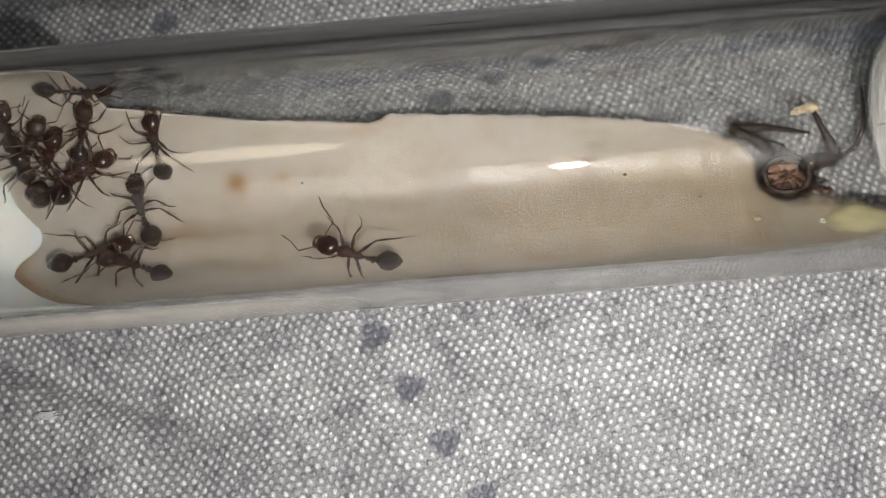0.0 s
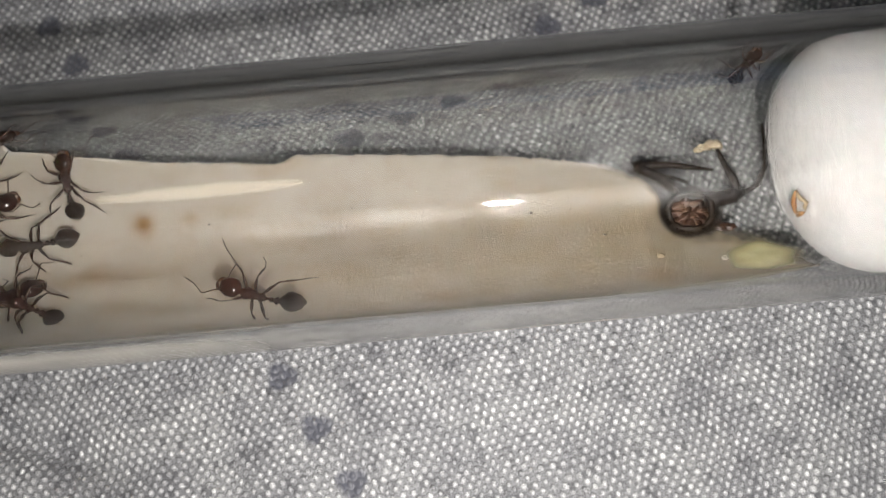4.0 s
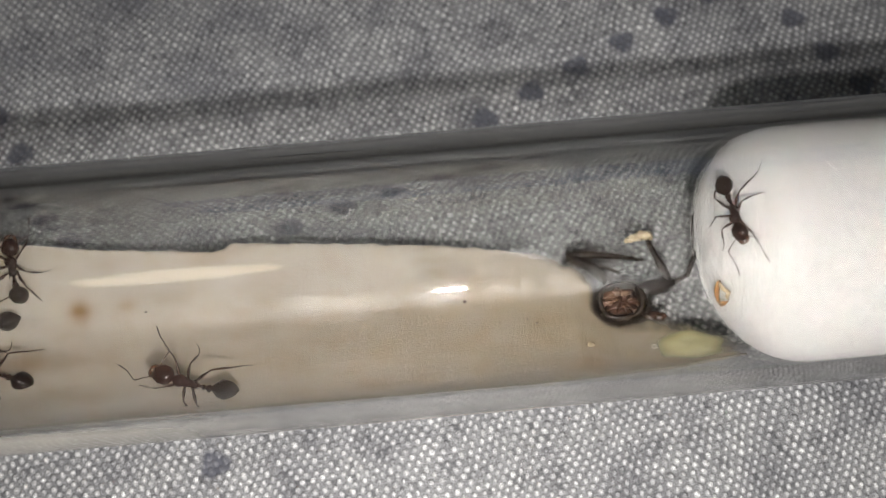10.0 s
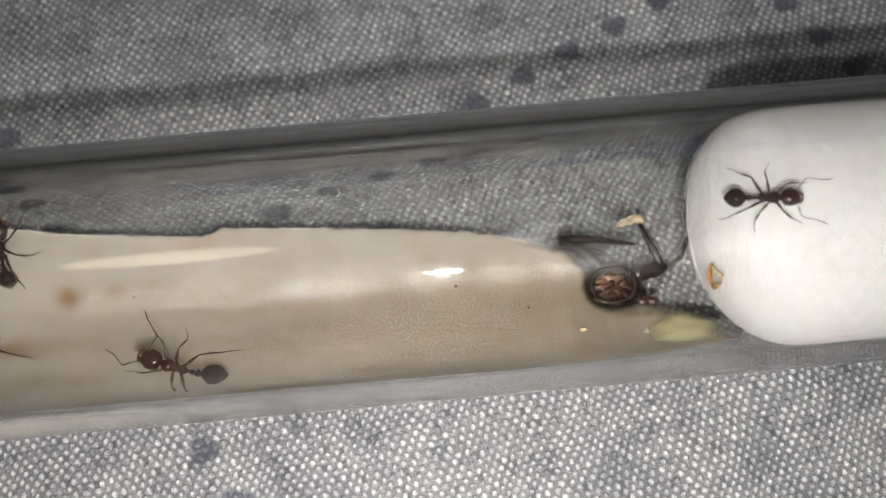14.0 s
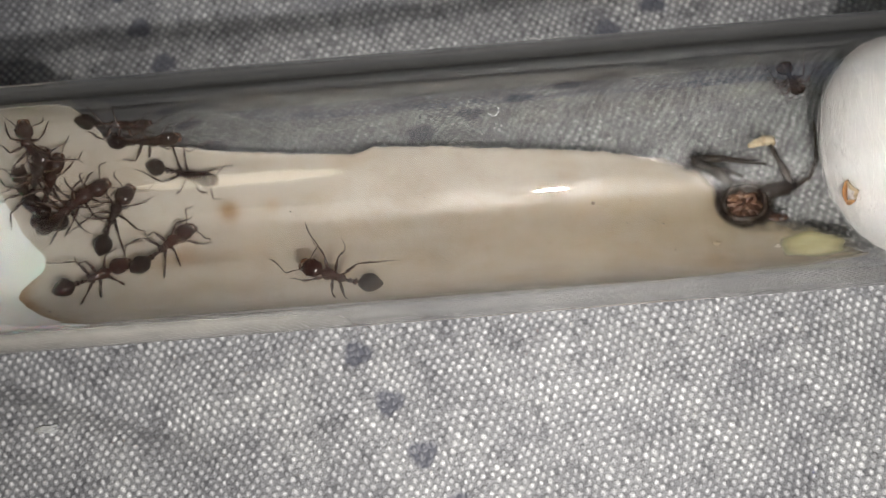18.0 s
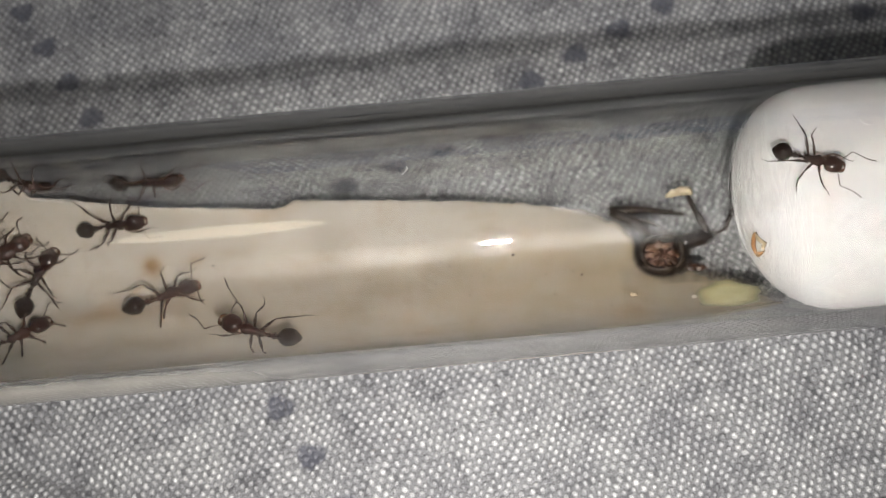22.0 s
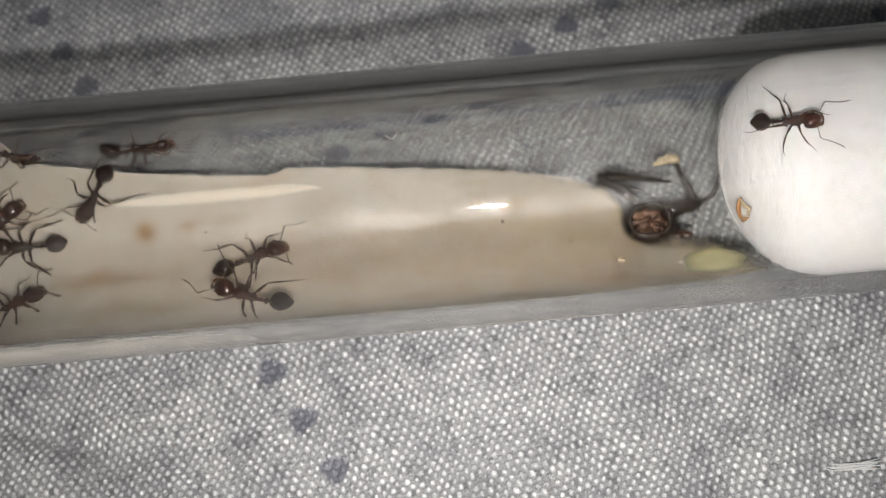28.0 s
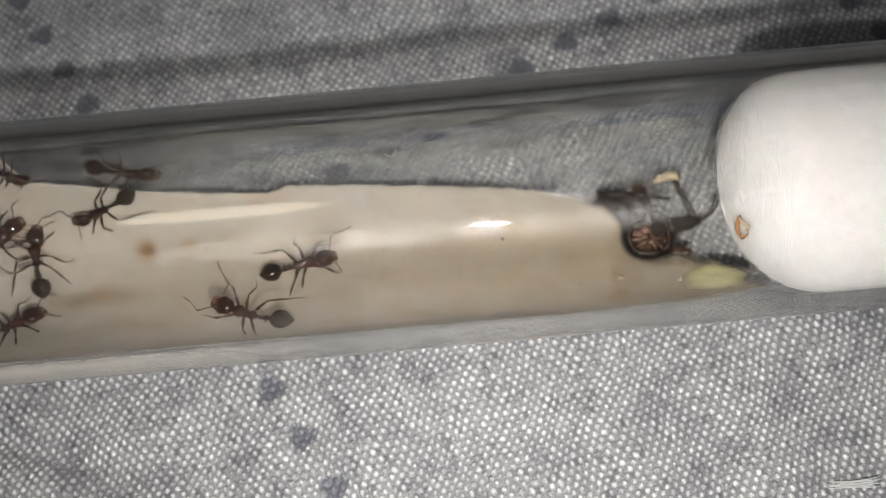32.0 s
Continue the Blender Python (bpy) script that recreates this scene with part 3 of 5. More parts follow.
def build_film():
    bm = bmesh.new()
    cols = bm.loops.layers.float_color.new("stain")
    rim_x = np.linspace(11, 24.6, 120)
    rim_p = np.array([curve(x, FILM_TOP) for x in rim_x])
    xs, nphi = np.linspace(-34, 24.6, 260), 84
    rows = []
    for x in xs:
        hi = curve(x, FILM_TOP) + 1.2 * noise.noise(Vector((x * 1.3, 2, 0))) + 0.5 * noise.noise(Vector((x * 4.5, 7, 0)))
        lo = curve(x, FILM_LOW) + 1.0 * noise.noise(Vector((x * 0.8, 9, 0)))
        row = []
        for j in range(nphi):
            phi = lo + (hi - lo) * j / (nphi - 1)
            edge = min(j, nphi - 1 - j) / 3
            lift = (film_lift(x, phi) + 0.02 * noise.noise(Vector((x * 0.4, phi * 0.06, 3))) + 0.004 * noise.noise(Vector((x * 2.1, phi * 0.2, 3)))) * min(1, 0.25 + edge)
            if x > 13:
                lift = -0.035 + (lift + 0.035) * min(1, edge * 0.8)
            near_end = min(float(np.min(np.hypot(rim_x - x, (rim_p - phi) * 0.12))) / (0.75 + 0.9 * float(np.clip((x - 16.5) / 1.5, 0, 1))) + 0.3 * noise.noise(Vector((x * 1.7, phi * 0.2, 1))), 1) if x > 12.5 else 1.0
            near_end = 1 + (near_end - 1) * float(np.clip((x - 12.5) / 2.5, 0, 1))
            keep_ = float(np.clip(min(near_end, 0.5 + (phi - lo) * 0.12 / 0.9), 0, 1)) ** 1.3
            row.append((wall_point(x, phi, lift), wall_point(x, phi, -0.04), x, phi, keep_))
        rows.append(row)
    top = [[bm.verts.new(c[0]) for c in row] for row in rows]
    low = [[bm.verts.new(c[1]) for c in row] for row in rows]
    where = {}
    for vs in (top, low):
        for vrow, row in zip(vs, rows):
            for v, c in zip(vrow, row):
                where[v] = c[2:]
    n, w = len(rows), nphi
    for i in range(n - 1):
        for j in range(w - 1):
            bm.faces.new((top[i][j], top[i + 1][j], top[i + 1][j + 1], top[i][j + 1]))
            bm.faces.new((low[i][j], low[i][j + 1], low[i + 1][j + 1], low[i + 1][j]))
    for i in range(n - 1):
        for j in (0, w - 1):
            bm.faces.new((top[i][j], low[i][j], low[i + 1][j], top[i + 1][j]))
    for j in range(w - 1):
        for i in (0, n - 1):
            bm.faces.new((top[i][j], top[i][j + 1], low[i][j + 1], low[i][j]))

    def colour(x, phi, keep_):
        def spot(cx, cp, rx, rp):
            return math.exp(-((x - cx) / rx) ** 2 - ((phi - cp) / rp) ** 2)
        rag = noise.noise(Vector((x * 0.6, phi * 0.07, 5)))
        off = x - curve(phi, PLUG_FRONT)
        rim = float(np.clip((-8 - phi) / 8, 0, 1)) * (0.75 * math.exp(-max(0.0, off - 0.15) / 0.35) + 0.35 * math.exp(-max(0.0, off) / 1.6) * float(np.clip((-24 - phi) / 8, 0, 1))) * float(np.clip((phi + 75) / 14, 0, 1))
        stain = 1.1 * spot(-14.7, 22.5, 0.6, 5.5) + 0.5 * spot(-11.8, 24, 0.5, 4) + 0.3 * spot(-2.6, 33, 1.6, 4) * (1 + rag) + 0.34 * spot(-17.5, -8, 3.2, 7) * (1 + rag) + 0.35 * spot(14.8, -44, 2.6, 7) * (1 + rag) + 0.28 * spot(19.2, -46, 1.6, 6) + 0.22 * spot(-6.5, 47, 1.6, 5) + rim + 0.25 * spot(2.5, -48, 3.5, 6) * (1 + rag)
        blot = noise.noise(Vector((x * 1.3, phi * 0.17, 15)))
        # browner in random patches and in a wide spot around the crowd
        stain += 0.14 * max(0, rag) + 0.22 * max(0, blot - 0.25) + 0.25 * spot(-23, 40, 2.5, 22)
        tan = float(np.clip((x + 6) / 20, 0, 1)) * (0.75 + 0.4 * rag) * float(np.clip((26 - phi) / 18, 0, 1))
        pale = 0.55 * float(np.clip((-13 - x) / 8, 0, 1)) + 0.12 * float(np.clip((phi - 32) / 12, 0, 1))
        return (min(stain, 1), min(max(tan, 0), 1), min(max(pale, 0), 1), keep_)

    for f in bm.faces:
        for loop in f.loops:
            loop[cols] = colour(*where[loop.vert])
    ob = part("residue_film", bm, FILM)
    tagged(ob, "cream dried residue film with brown stains lining the tube", "residue")
    # where the film thins out up the side of the glass
    bm = bmesh.new()
    rows, thick = [], []
    for x in np.linspace(-34, 24, 180):
        lo = -93 + 1.5 * noise.noise(Vector((x * 0.9, 4, 1)))
        thick += [float(np.clip((1 - x) / 20, 0.12, 1)) * min(1.0, 0.3 + j / 4) for j in range(13)]
        rows.append([bm.verts.new(wall_point(x, lo + (-67 - lo) * j / 12, -0.03)) for j in range(13)])
    for a, b in zip(rows, rows[1:]):
        for j in range(12):
            bm.faces.new((a[j], b[j], b[j + 1], a[j + 1]))
    smear = part("residue_smear", bm, SMEAR)
    smear.data.attributes.new("body", "FLOAT", "POINT").data.foreach_set("value", thick)
    tagged(smear, "thin damp cream smear on the inside of the glass", "residue")


# ---- ants ----
LEGS = (("front", 0.55, 0.20, ((0, 0, 0), (0.20, 0.30, 0.26), (0.50, 0.72, 0.42), (0.78, 0.98, 0.10), (0.98, 1.10, -0.22), (1.32, 1.20, -0.45), (1.62, 1.40, -0.50))),
        ("middle", 0.12, 0.22, ((0, 0, 0), (-0.02, 0.42, 0.36), (-0.10, 0.95, 0.60), (-0.28, 1.32, 0.20), (-0.42, 1.60, -0.20), (-0.40, 2.02, -0.46), (-0.22, 2.38, -0.50))),
        ("hind", -0.28, 0.20, ((0, 0, 0), (-0.26, 0.42, 0.42), (-0.62, 0.98, 0.72), (-1.12, 1.30, 0.34), (-1.52, 1.52, -0.08), (-2.02, 1.86, -0.44), (-2.48, 2.05, -0.50))))
LEG_RADII = (0.05, 0.098, 0.040, 0.064, 0.036, 0.024, 0.018)


def swell(points, radii):
    """Adds rings between the points, so that the radii swell and thin softly."""
    pts, out, rad = [Vector(p) for p in points], [], []
    for i in range(len(pts) - 1):
        for u in (0, 0.3, 0.6, 0.8):
            w = (1 - math.cos(math.pi * u)) / 2
            out.append(pts[i].lerp(pts[i + 1], u))
            rad.append(radii[i] + (radii[i + 1] - radii[i]) * w)
    return out + [pts[-1]], rad + [radii[-1]]


def ant_meshes(head_skin, chest_skin):
    """The parts of one ant as meshes: x ahead, z up, about 5 mm long."""
    made = {}

    def keep(name, bm, mat):
        ob = part(name, bm, mat)
        made[name] = ob.data
        bpy.data.objects.remove(ob)

    # the gaster: four plates, each with its hind edge over the next
    outline = ((0.0, 0.05), (0.07, 0.17), (0.18, 0.33), (0.34, 0.49), (0.52, 0.575), (0.70, 0.595), (0.86, 0.57), (1.0, 0.51), (1.12, 0.43), (1.22, 0.33), (1.31, 0.22), (1.38, 0.12), (1.43, 0.03))
    bm = bmesh.new()
    sections = []
    for x in np.concatenate([np.linspace(0, 0.68, 9), [0.70, 0.715], np.linspace(0.78, 0.94, 3), [0.96, 0.975], [1.05, 1.13], [1.15, 1.165], [1.24, 1.32, 1.39, 1.43]]):
        w = curve(x, outline) * (1.0 if x <= 0.70 else 0.975 if x <= 0.96 else 0.955 if x <= 1.15 else 0.93)
        sections.append((-x, w, w * 0.88, -0.035 * x * x))
    lobes(bm, sections, 20)
    keep("gaster", bm, GASTER)
    bm = bmesh.new()
    lobes(bm, [(0.06, 0.10, 0.09, 0), (-0.04, 0.075, 0.07, 0), (-0.14, 0.075, 0.08, 0.01), (-0.21, 0.12, 0.17, 0.06), (-0.27, 0.14, 0.22, 0.09), (-0.33, 0.11, 0.14, 0.05), (-0.39, 0.075, 0.075, 0.0), (-0.45, 0.13, 0.13, 0.02), (-0.53, 0.19, 0.19, 0.04), (-0.61, 0.18, 0.17, 0.03), (-0.68, 0.09, 0.09, 0)], 12)
    bmesh.ops.scale(bm, vec=(1, 1.15, 1.1), verts=bm.verts)
    keep("petiole", bm, chest_skin)
    bm = bmesh.new()
    lobes(bm, [(0.90, 0.08, 0.08, 0.03), (0.83, 0.14, 0.13, 0.04), (0.76, 0.22, 0.20, 0.05), (0.64, 0.33, 0.30, 0.08), (0.50, 0.38, 0.35, 0.10), (0.36, 0.36, 0.34, 0.10), (0.24, 0.28, 0.28, 0.07), (0.17, 0.215, 0.22, 0.03), (0.10, 0.225, 0.22, 0.02), (0.0, 0.235, 0.23, 0.03),
               (-0.12, 0.22, 0.215, 0.03), (-0.18, 0.205, 0.19, 0.01), (-0.26, 0.235, 0.22, 0.04), (-0.38, 0.235, 0.22, 0.03), (-0.48, 0.18, 0.17, -0.01), (-0.56, 0.10, 0.10, -0.03), (-0.60, 0.05, 0.05, -0.03)], 16)
    for side in (1, -1):
        # hip joints and the two short spines at the rear
        for x, y in ((0.55, 0.20), (0.12, 0.22), (-0.28, 0.20)):
            bmesh.ops.create_uvsphere(bm, u_segments=8, v_segments=6, radius=0.115, matrix=Matrix.Translation((x, side * y, -0.13)))
        limb(bm, [(-0.36, side * 0.12, 0.18), (-0.47, side * 0.14, 0.28), (-0.55, side * 0.15, 0.31)], (0.05, 0.03, 0.01), 6)
    keep("thorax", bm, chest_skin)
    bm = bmesh.new()
    lobes(bm, [(0.0, 0.10, 0.10, 0), (0.03, 0.24, 0.20, 0.0), (0.10, 0.38, 0.29, 0.0), (0.22, 0.475, 0.36, 0.0), (0.40, 0.515, 0.395, -0.01), (0.58, 0.515, 0.385, -0.02), (0.76, 0.485, 0.35, -0.04), (0.92, 0.43, 0.29, -0.07), (1.03, 0.36, 0.21, -0.10), (1.10, 0.26, 0.14, -0.12), (1.13, 0.12, 0.08, -0.13)], 20, 0.9)
    for side in (1, -1):
        bmesh.ops.create_uvsphere(bm, u_segments=10, v_segments=8, radius=0.085, matrix=Matrix.Translation((0.60, side * 0.47, 0.12)) @ Matrix.Diagonal((1.25, 0.8, 1, 1)))
        # ridges beside the feelers' sockets
        limb(bm, [(0.98, side * 0.10, 0.09), (0.84, side * 0.17, 0.24), (0.64, side * 0.22, 0.34)], (0.035, 0.045, 0.02), 6)
    keep("head", bm, head_skin)
    for side in (1, -1):
        bm = bmesh.new()
        limb(bm, [(0.98, side * 0.27, -0.1), (1.12, side * 0.27, -0.12), (1.24, side * 0.18, -0.14), (1.29, side * 0.05, -0.15), (1.28, side * 0.0, -0.15)], (0.11, 0.115, 0.10, 0.06, 0.025), 8)
        keep(f"mandible{side}", bm, JAW)
        bm = bmesh.new()
        limb(bm, *swell([(0, 0, 0), (0.10, side * 0.20, 0.12), (0.30, side * 0.52, 0.20), (0.50, side * 0.88, 0.20), (0.62, side * 0.95, 0.14), (1.0, side * 0.93, 0.04), (1.5, side * 0.92, -0.10), (1.85, side * 0.98, -0.17), (2.15, side * 1.06, -0.2)],
                        (0.032, 0.027, 0.032, 0.038, 0.026, 0.028, 0.031, 0.043, 0.022)), 6)
        keep(f"antenna{side}", bm, LEG)
        for name, _, _, pts in LEGS:
            bm = bmesh.new()
            limb(bm, *swell([(x, side * y * 0.82, z) for x, y, z in pts], LEG_RADII), 7)
            keep(f"{name}{side}", bm, LEG)
    return made


ANT_DARK, ANT_RED = ant_meshes(HEAD, CHEST), ant_meshes(HEAD_RED, CHEST_RED)


def ant(label, bend=0.0, seed=0, size=1.0, spread=1.0, feelers=()):
    """One ant, made of parts. bend turns the gaster and the head sideways, in degrees. Returns the ant, its legs and its feelers."""
    rng = random.Random(seed)
    top = thing("ant", label, "ant", "ants in the tube")
    top.scale = (size,) * 3
    meshes = ANT_RED if "red" in label else ANT_DARK

    def piece(name, mesh, parent, m, label=""):
        ob = new(name, meshes[mesh])
        ob.parent = parent
        ob.matrix_basis = Matrix.Translation(m.translation * MM) @ m.to_3x3().to_4x4()
        if label:
            ob["label"] = label
        return ob

    j = lambda d: rng.uniform(-d, d)  # noqa: E731
    piece("thorax", "thorax", top, pose(0, 0, 0.62))
    pet = pose(-0.54, 0, 0.60, 0, j(4), bend * 0.4)
    piece("petiole", "petiole", top, pet)
    piece("gaster", "gaster", top, pet @ pose(-0.66, 0, 0.02, 0, -4 + j(8), bend * 0.6 + j(5)), "glossy black gaster")
    neck = pose(0.84, 0, 0.66, 0, 10 + j(8), -bend * 0.4 + j(8))
    head = piece("head", "head", top, neck)
    antennae = []
    for side in (1, -1):
        piece("mandible", f"mandible{side}", head, pose(0, 0, 0), "amber brown jaw")
        m = pose(0.86, side * 0.18, 0.12, j(15), 12 + j(14), side * (feelers[side < 0] if feelers else 4 + j(24)))
        antennae.append((piece("antenna", f"antenna{side}", head, m), m))
    legs = []
    for side in (1, -1):
        for name, x, y, _ in LEGS:
            m = pose(x, side * y, 0.50, 0, 0, side * spread * j(16))
            legs.append((piece("leg", f"{name}{side}", top, m), m))
    return top, legs, antennae


def sit(top, m):
    """Set an ant down at a pose, keeping its size."""
    top.matrix_basis = m @ Matrix.Diagonal((*top.scale, 1))


def afloat(row):
    """A row of millimetres and degrees, moved out of the film towards the room where its feet would sink in."""
    x, y, z, *turn = row
    phi, r = math.degrees(math.atan2(y, AXIS - z)), math.hypot(y, AXIS - z)
    sunk = r - (RI - film_lift(x, phi) - 0.03)
    if sunk <= 0 or not -66 < phi < curve(x, FILM_TOP) or x > 16:
        return row
    way = (Vector((4, -31, 70)) - Vector((x, y, z))).normalized()
    up = Vector((0, -math.sin(radians(phi)), math.cos(radians(phi))))
    return (*(Vector((x, y, z)) + way * sunk / max(0.3, way.dot(up))), *turn)


def off_cotton(row):
    """The same for the right plug: feet stay on the wadding."""
    x, y, z, *turn = row
    p, way = Vector((x, y, z)), (Vector((4, -31, 70)) - Vector((x, y, z))).normalized()
    for _ in range(30):
        k, r = math.atan2(p.y, AXIS - p.z), math.hypot(p.y, AXIS - p.z)
        s = (p.x - RIGHT_TIP - 0.6 * r * math.cos(k) / 6.6) / RIGHT_DEPTH
        if s <= 0 or r > cotton_radius(k, min(s, 1)) + 0.03:
            break
        p += way * 0.07
    return (*p, *turn)


def spot(row):
    """A pose from a row of millimetres and degrees."""
    x, y, z, *turn = row
    return pose(x * MM, y * MM, z * MM, *turn)


# ---- insect remains, blob, bits ----
def crumple(bm, at, r, squash, seed):
    """A small crumpled lump."""
    made = bmesh.ops.create_icosphere(bm, subdivisions=3, radius=1.0)["verts"]
    for v in made:
        d = v.co.copy()
        k = 1 + 0.55 * noise.noise(d * 1.3 + Vector((seed * 3.7, 0, 0))) + 0.35 * noise.noise(d * 3.4 + Vector((0, seed * 2.9, 0)))
        v.co = Vector(at) + Vector((d.x * squash[0], d.y * squash[1], d.z * squash[2])) * r * k


def petal(bm, m, start, end, width, hollow, thick=0.03):
    """A thin curved shell leaf from start to end, hollowed along its length."""
    a, b = Vector(start), Vector(end)
    along = (b - a).normalized()
    across = along.cross(Vector((0, 0, 1))).normalized()
    rings = []
    for u in np.linspace(0.02, 0.98, 11):
        w = width * math.sin(math.pi * u) ** 0.6
        mid = a.lerp(b, u) + Vector((0, 0, 0.16 * math.sin(math.pi * u)))
        edge = [(v, hollow * v * v) for v in np.linspace(-1, 1, 7)]
        rim = [mid + across * w * v + Vector((0, 0, h)) for v, h in edge] + [mid + across * w * v + Vector((0, 0, h - thick)) for v, h in edge[::-1]]
        rings.append([m @ p for p in rim])
    ring_skin(bm, rings)


def build_remains():
    top = thing("insect_remains", "dark hollow dried insect remains with bent hairy legs", "dead insect")
    base = wall_pose(18.15, -1.0, 8, 0.1)
    cup = Matrix.Translation(base.translation / MM) @ base.to_3x3().to_4x4()
    rng = random.Random(8)
    bm = bmesh.new()
    profile = [(1.14 * r, z) for r, z in [(0.55, 0.0), (1.05, 0.12), (1.34, 0.42), (1.38, 0.75), (1.25, 1.0), (1.12, 1.08), (1.02, 1.0), (0.98, 0.8), (0.85, 0.55), (0.5, 0.42)]]
    rings = []
    for r, z in profile:
        rings.append([cup @ Vector((r * math.cos(k) * (1.02 + 0.05 * math.sin(2 * k) + 0.10 * noise.noise(Vector((2.2 * math.cos(k), 2.2 * math.sin(k), z * 1.5)))), r * math.sin(k) * (0.95 + 0.10 * noise.noise(Vector((2 * math.sin(k), 2 * math.cos(k), 4 + z)))), z + (0.10 * math.sin(3 * k + 1) + 0.07 * math.sin(7 * k)) * (z > 0.6))) for k in np.linspace(0, math.tau, 44, endpoint=False)])
    ring_skin(bm, rings)
    shell = part("body_shell", bm, HUSK, top)
    bm = bmesh.new()
    rings = []
    for q in (1.0, 0.9, 0.78, 0.66, 0.54, 0.42, 0.3, 0.18, 0.08):
        ring = []
        for k in np.linspace(0, math.tau, 56, endpoint=False):
            x, y = 1.2 * q * math.cos(k), 1.12 * q * math.sin(k)
            ring.append(cup @ Vector((x, y, 0.66 + 0.12 * (1 - q) + 0.34 * noise.noise(Vector((x * 2.6, y * 2.6, 1))) + 0.16 * noise.noise(Vector((x * 6.5, y * 6.5, 5))))))
        rings.append(ring)
    ring_skin(bm, rings)
    part("dried_flesh", bm, HUSK_IN, top, "brown wet-looking dried flesh")
    bm = bmesh.new()
    for n, (x, y, r) in enumerate(((-0.55, 0.52, 0.30), (-0.15, 0.62, 0.26), (0.30, 0.55, 0.22), (-0.72, 0.15, 0.20), (-0.35, 0.18, 0.16), (0.55, 0.0, 0.15), (0.05, -0.35, 0.13))):
        crumple(bm, cup @ Vector((x, y, 0.80)), r, (1.4, 0.8, 0.6), n)
    part("pale_tissue", bm, TISSUE, top, "pale orange tissue")
    bm = bmesh.new()
    for _ in range(1500):
        k = rng.uniform(0, math.tau)
        a = cup @ Vector((1.5 * math.cos(k), 1.4 * math.sin(k), rng.uniform(0.1, 1.05)))
        out = (cup.to_3x3() @ Vector((math.cos(k), math.sin(k), rng.uniform(-0.1, 0.6)))).normalized()
        limb(bm, [a - 0.05 * out, a + 0.14 * out, a + rng.uniform(0.2, 0.5) * out + Vector((rng.uniform(-0.12, 0.12), rng.uniform(-0.1, 0.1), 0.03))], (0.012, 0.008, 0.004), 3)
    part("bristles", bm, HUSK, shell)

    def leg(name, points, radii, hairs=0, parent=top, mat=HUSK):
        pts = [wall_point(*p) for p in points]
        radii = [0.95 * r for r in radii]
        fine, rad = [], []
        for (a, ra), (b, rb) in zip(zip(pts, radii), zip(pts[1:], radii[1:])):
            for u in (0, 0.33, 0.66):
                fine.append(a.lerp(b, u) + Vector((0, 0, 0.03 * math.sin(7 * u + a.x))))
                rad.append((ra + (rb - ra) * u) * (1 + 0.35 * noise.noise(Vector((a.x * 3 + u * 2, a.y * 3, 1)))))
        fine.append(pts[-1])
        rad.append(radii[-1])
        bm = bmesh.new()
        limb(bm, fine, rad, 9)
        ob = part(name, bm, mat, parent)
        if hairs:
            bm = bmesh.new()
            for _ in range(2 * hairs):
                i = rng.randrange(len(fine) - 1)
                a = fine[i].lerp(fine[i + 1], rng.random())
                out = Vector([rng.uniform(-1, 1) for _ in range(3)]).normalized()
                limb(bm, [a, a + (rad[i] + 0.08) * out, a + (rad[i] + rng.uniform(0.12, 0.34)) * out], (0.018, 0.012, 0.005), 3)
            part("hairs", bm, HUSK, ob)
        return ob

    leg("thigh", mat=GASTER, points=[(19.1, 4.5, 0.75), (19.8, 6.0, 0.8), (20.9, 8.0, 0.75), (21.5, 9.2, 0.65)], radii=(0.5, 0.62, 0.58, 0.3), hairs=140)
    leg("leg", [(21.2, 9.5, 0.75), (20.95, 17, 0.9), (20.6, 25, 0.8), (20.2, 35.5, 0.55)], (0.24, 0.27, 0.18, 0.12), 60)
    leg("leg", [(21.4, 8.5, 0.6), (22.4, 13, 0.65), (23.05, 24, 0.55), (23.1, 38, 0.4), (23.0, 47, 0.25)], (0.20, 0.19, 0.16, 0.12, 0.08), 18)
    leg("leg", [(17.5, 12.5, 0.7), (16.7, 21.5, 0.9), (15.3, 29.8, 0.6)], (0.26, 0.38, 0.36), 260)
    leg("leg", [(15.2, 30.0, 0.6), (17.0, 29.6, 0.75), (18.6, 26.5, 0.7), (19.9, 24.0, 0.45)], (0.34, 0.24, 0.17, 0.07), 120)
    leg("leg", [(16.6, 23.0, 0.8), (17.5, 21.0, 0.8), (18.3, 17.5, 0.7)], (0.18, 0.15, 0.07), 12)
    bm = bmesh.new()
    for n, (x, phi, r) in enumerate(((19.55, 37.4, 0.30), (20.05, 38.4, 0.35), (19.1, 35.8, 0.20), (20.3, 36.4, 0.22))):
        crumple(bm, wall_point(x, phi, 0.3), r, (1.35, 0.9, 0.5), n + 20)
    part("pale_tuft", bm, PALE, top, "pale straw-coloured tuft")
    bm = bmesh.new()
    for n, (x, phi, r) in enumerate(((19.95, -8.5, 0.36), (20.4, -9.5, 0.30), (19.7, -6.0, 0.22))):
        crumple(bm, wall_point(x, phi, 0.2), r, (1.4, 0.8, 0.4), n + 40)
    part("flake", bm, HUSK_IN, top, "red-brown flake")


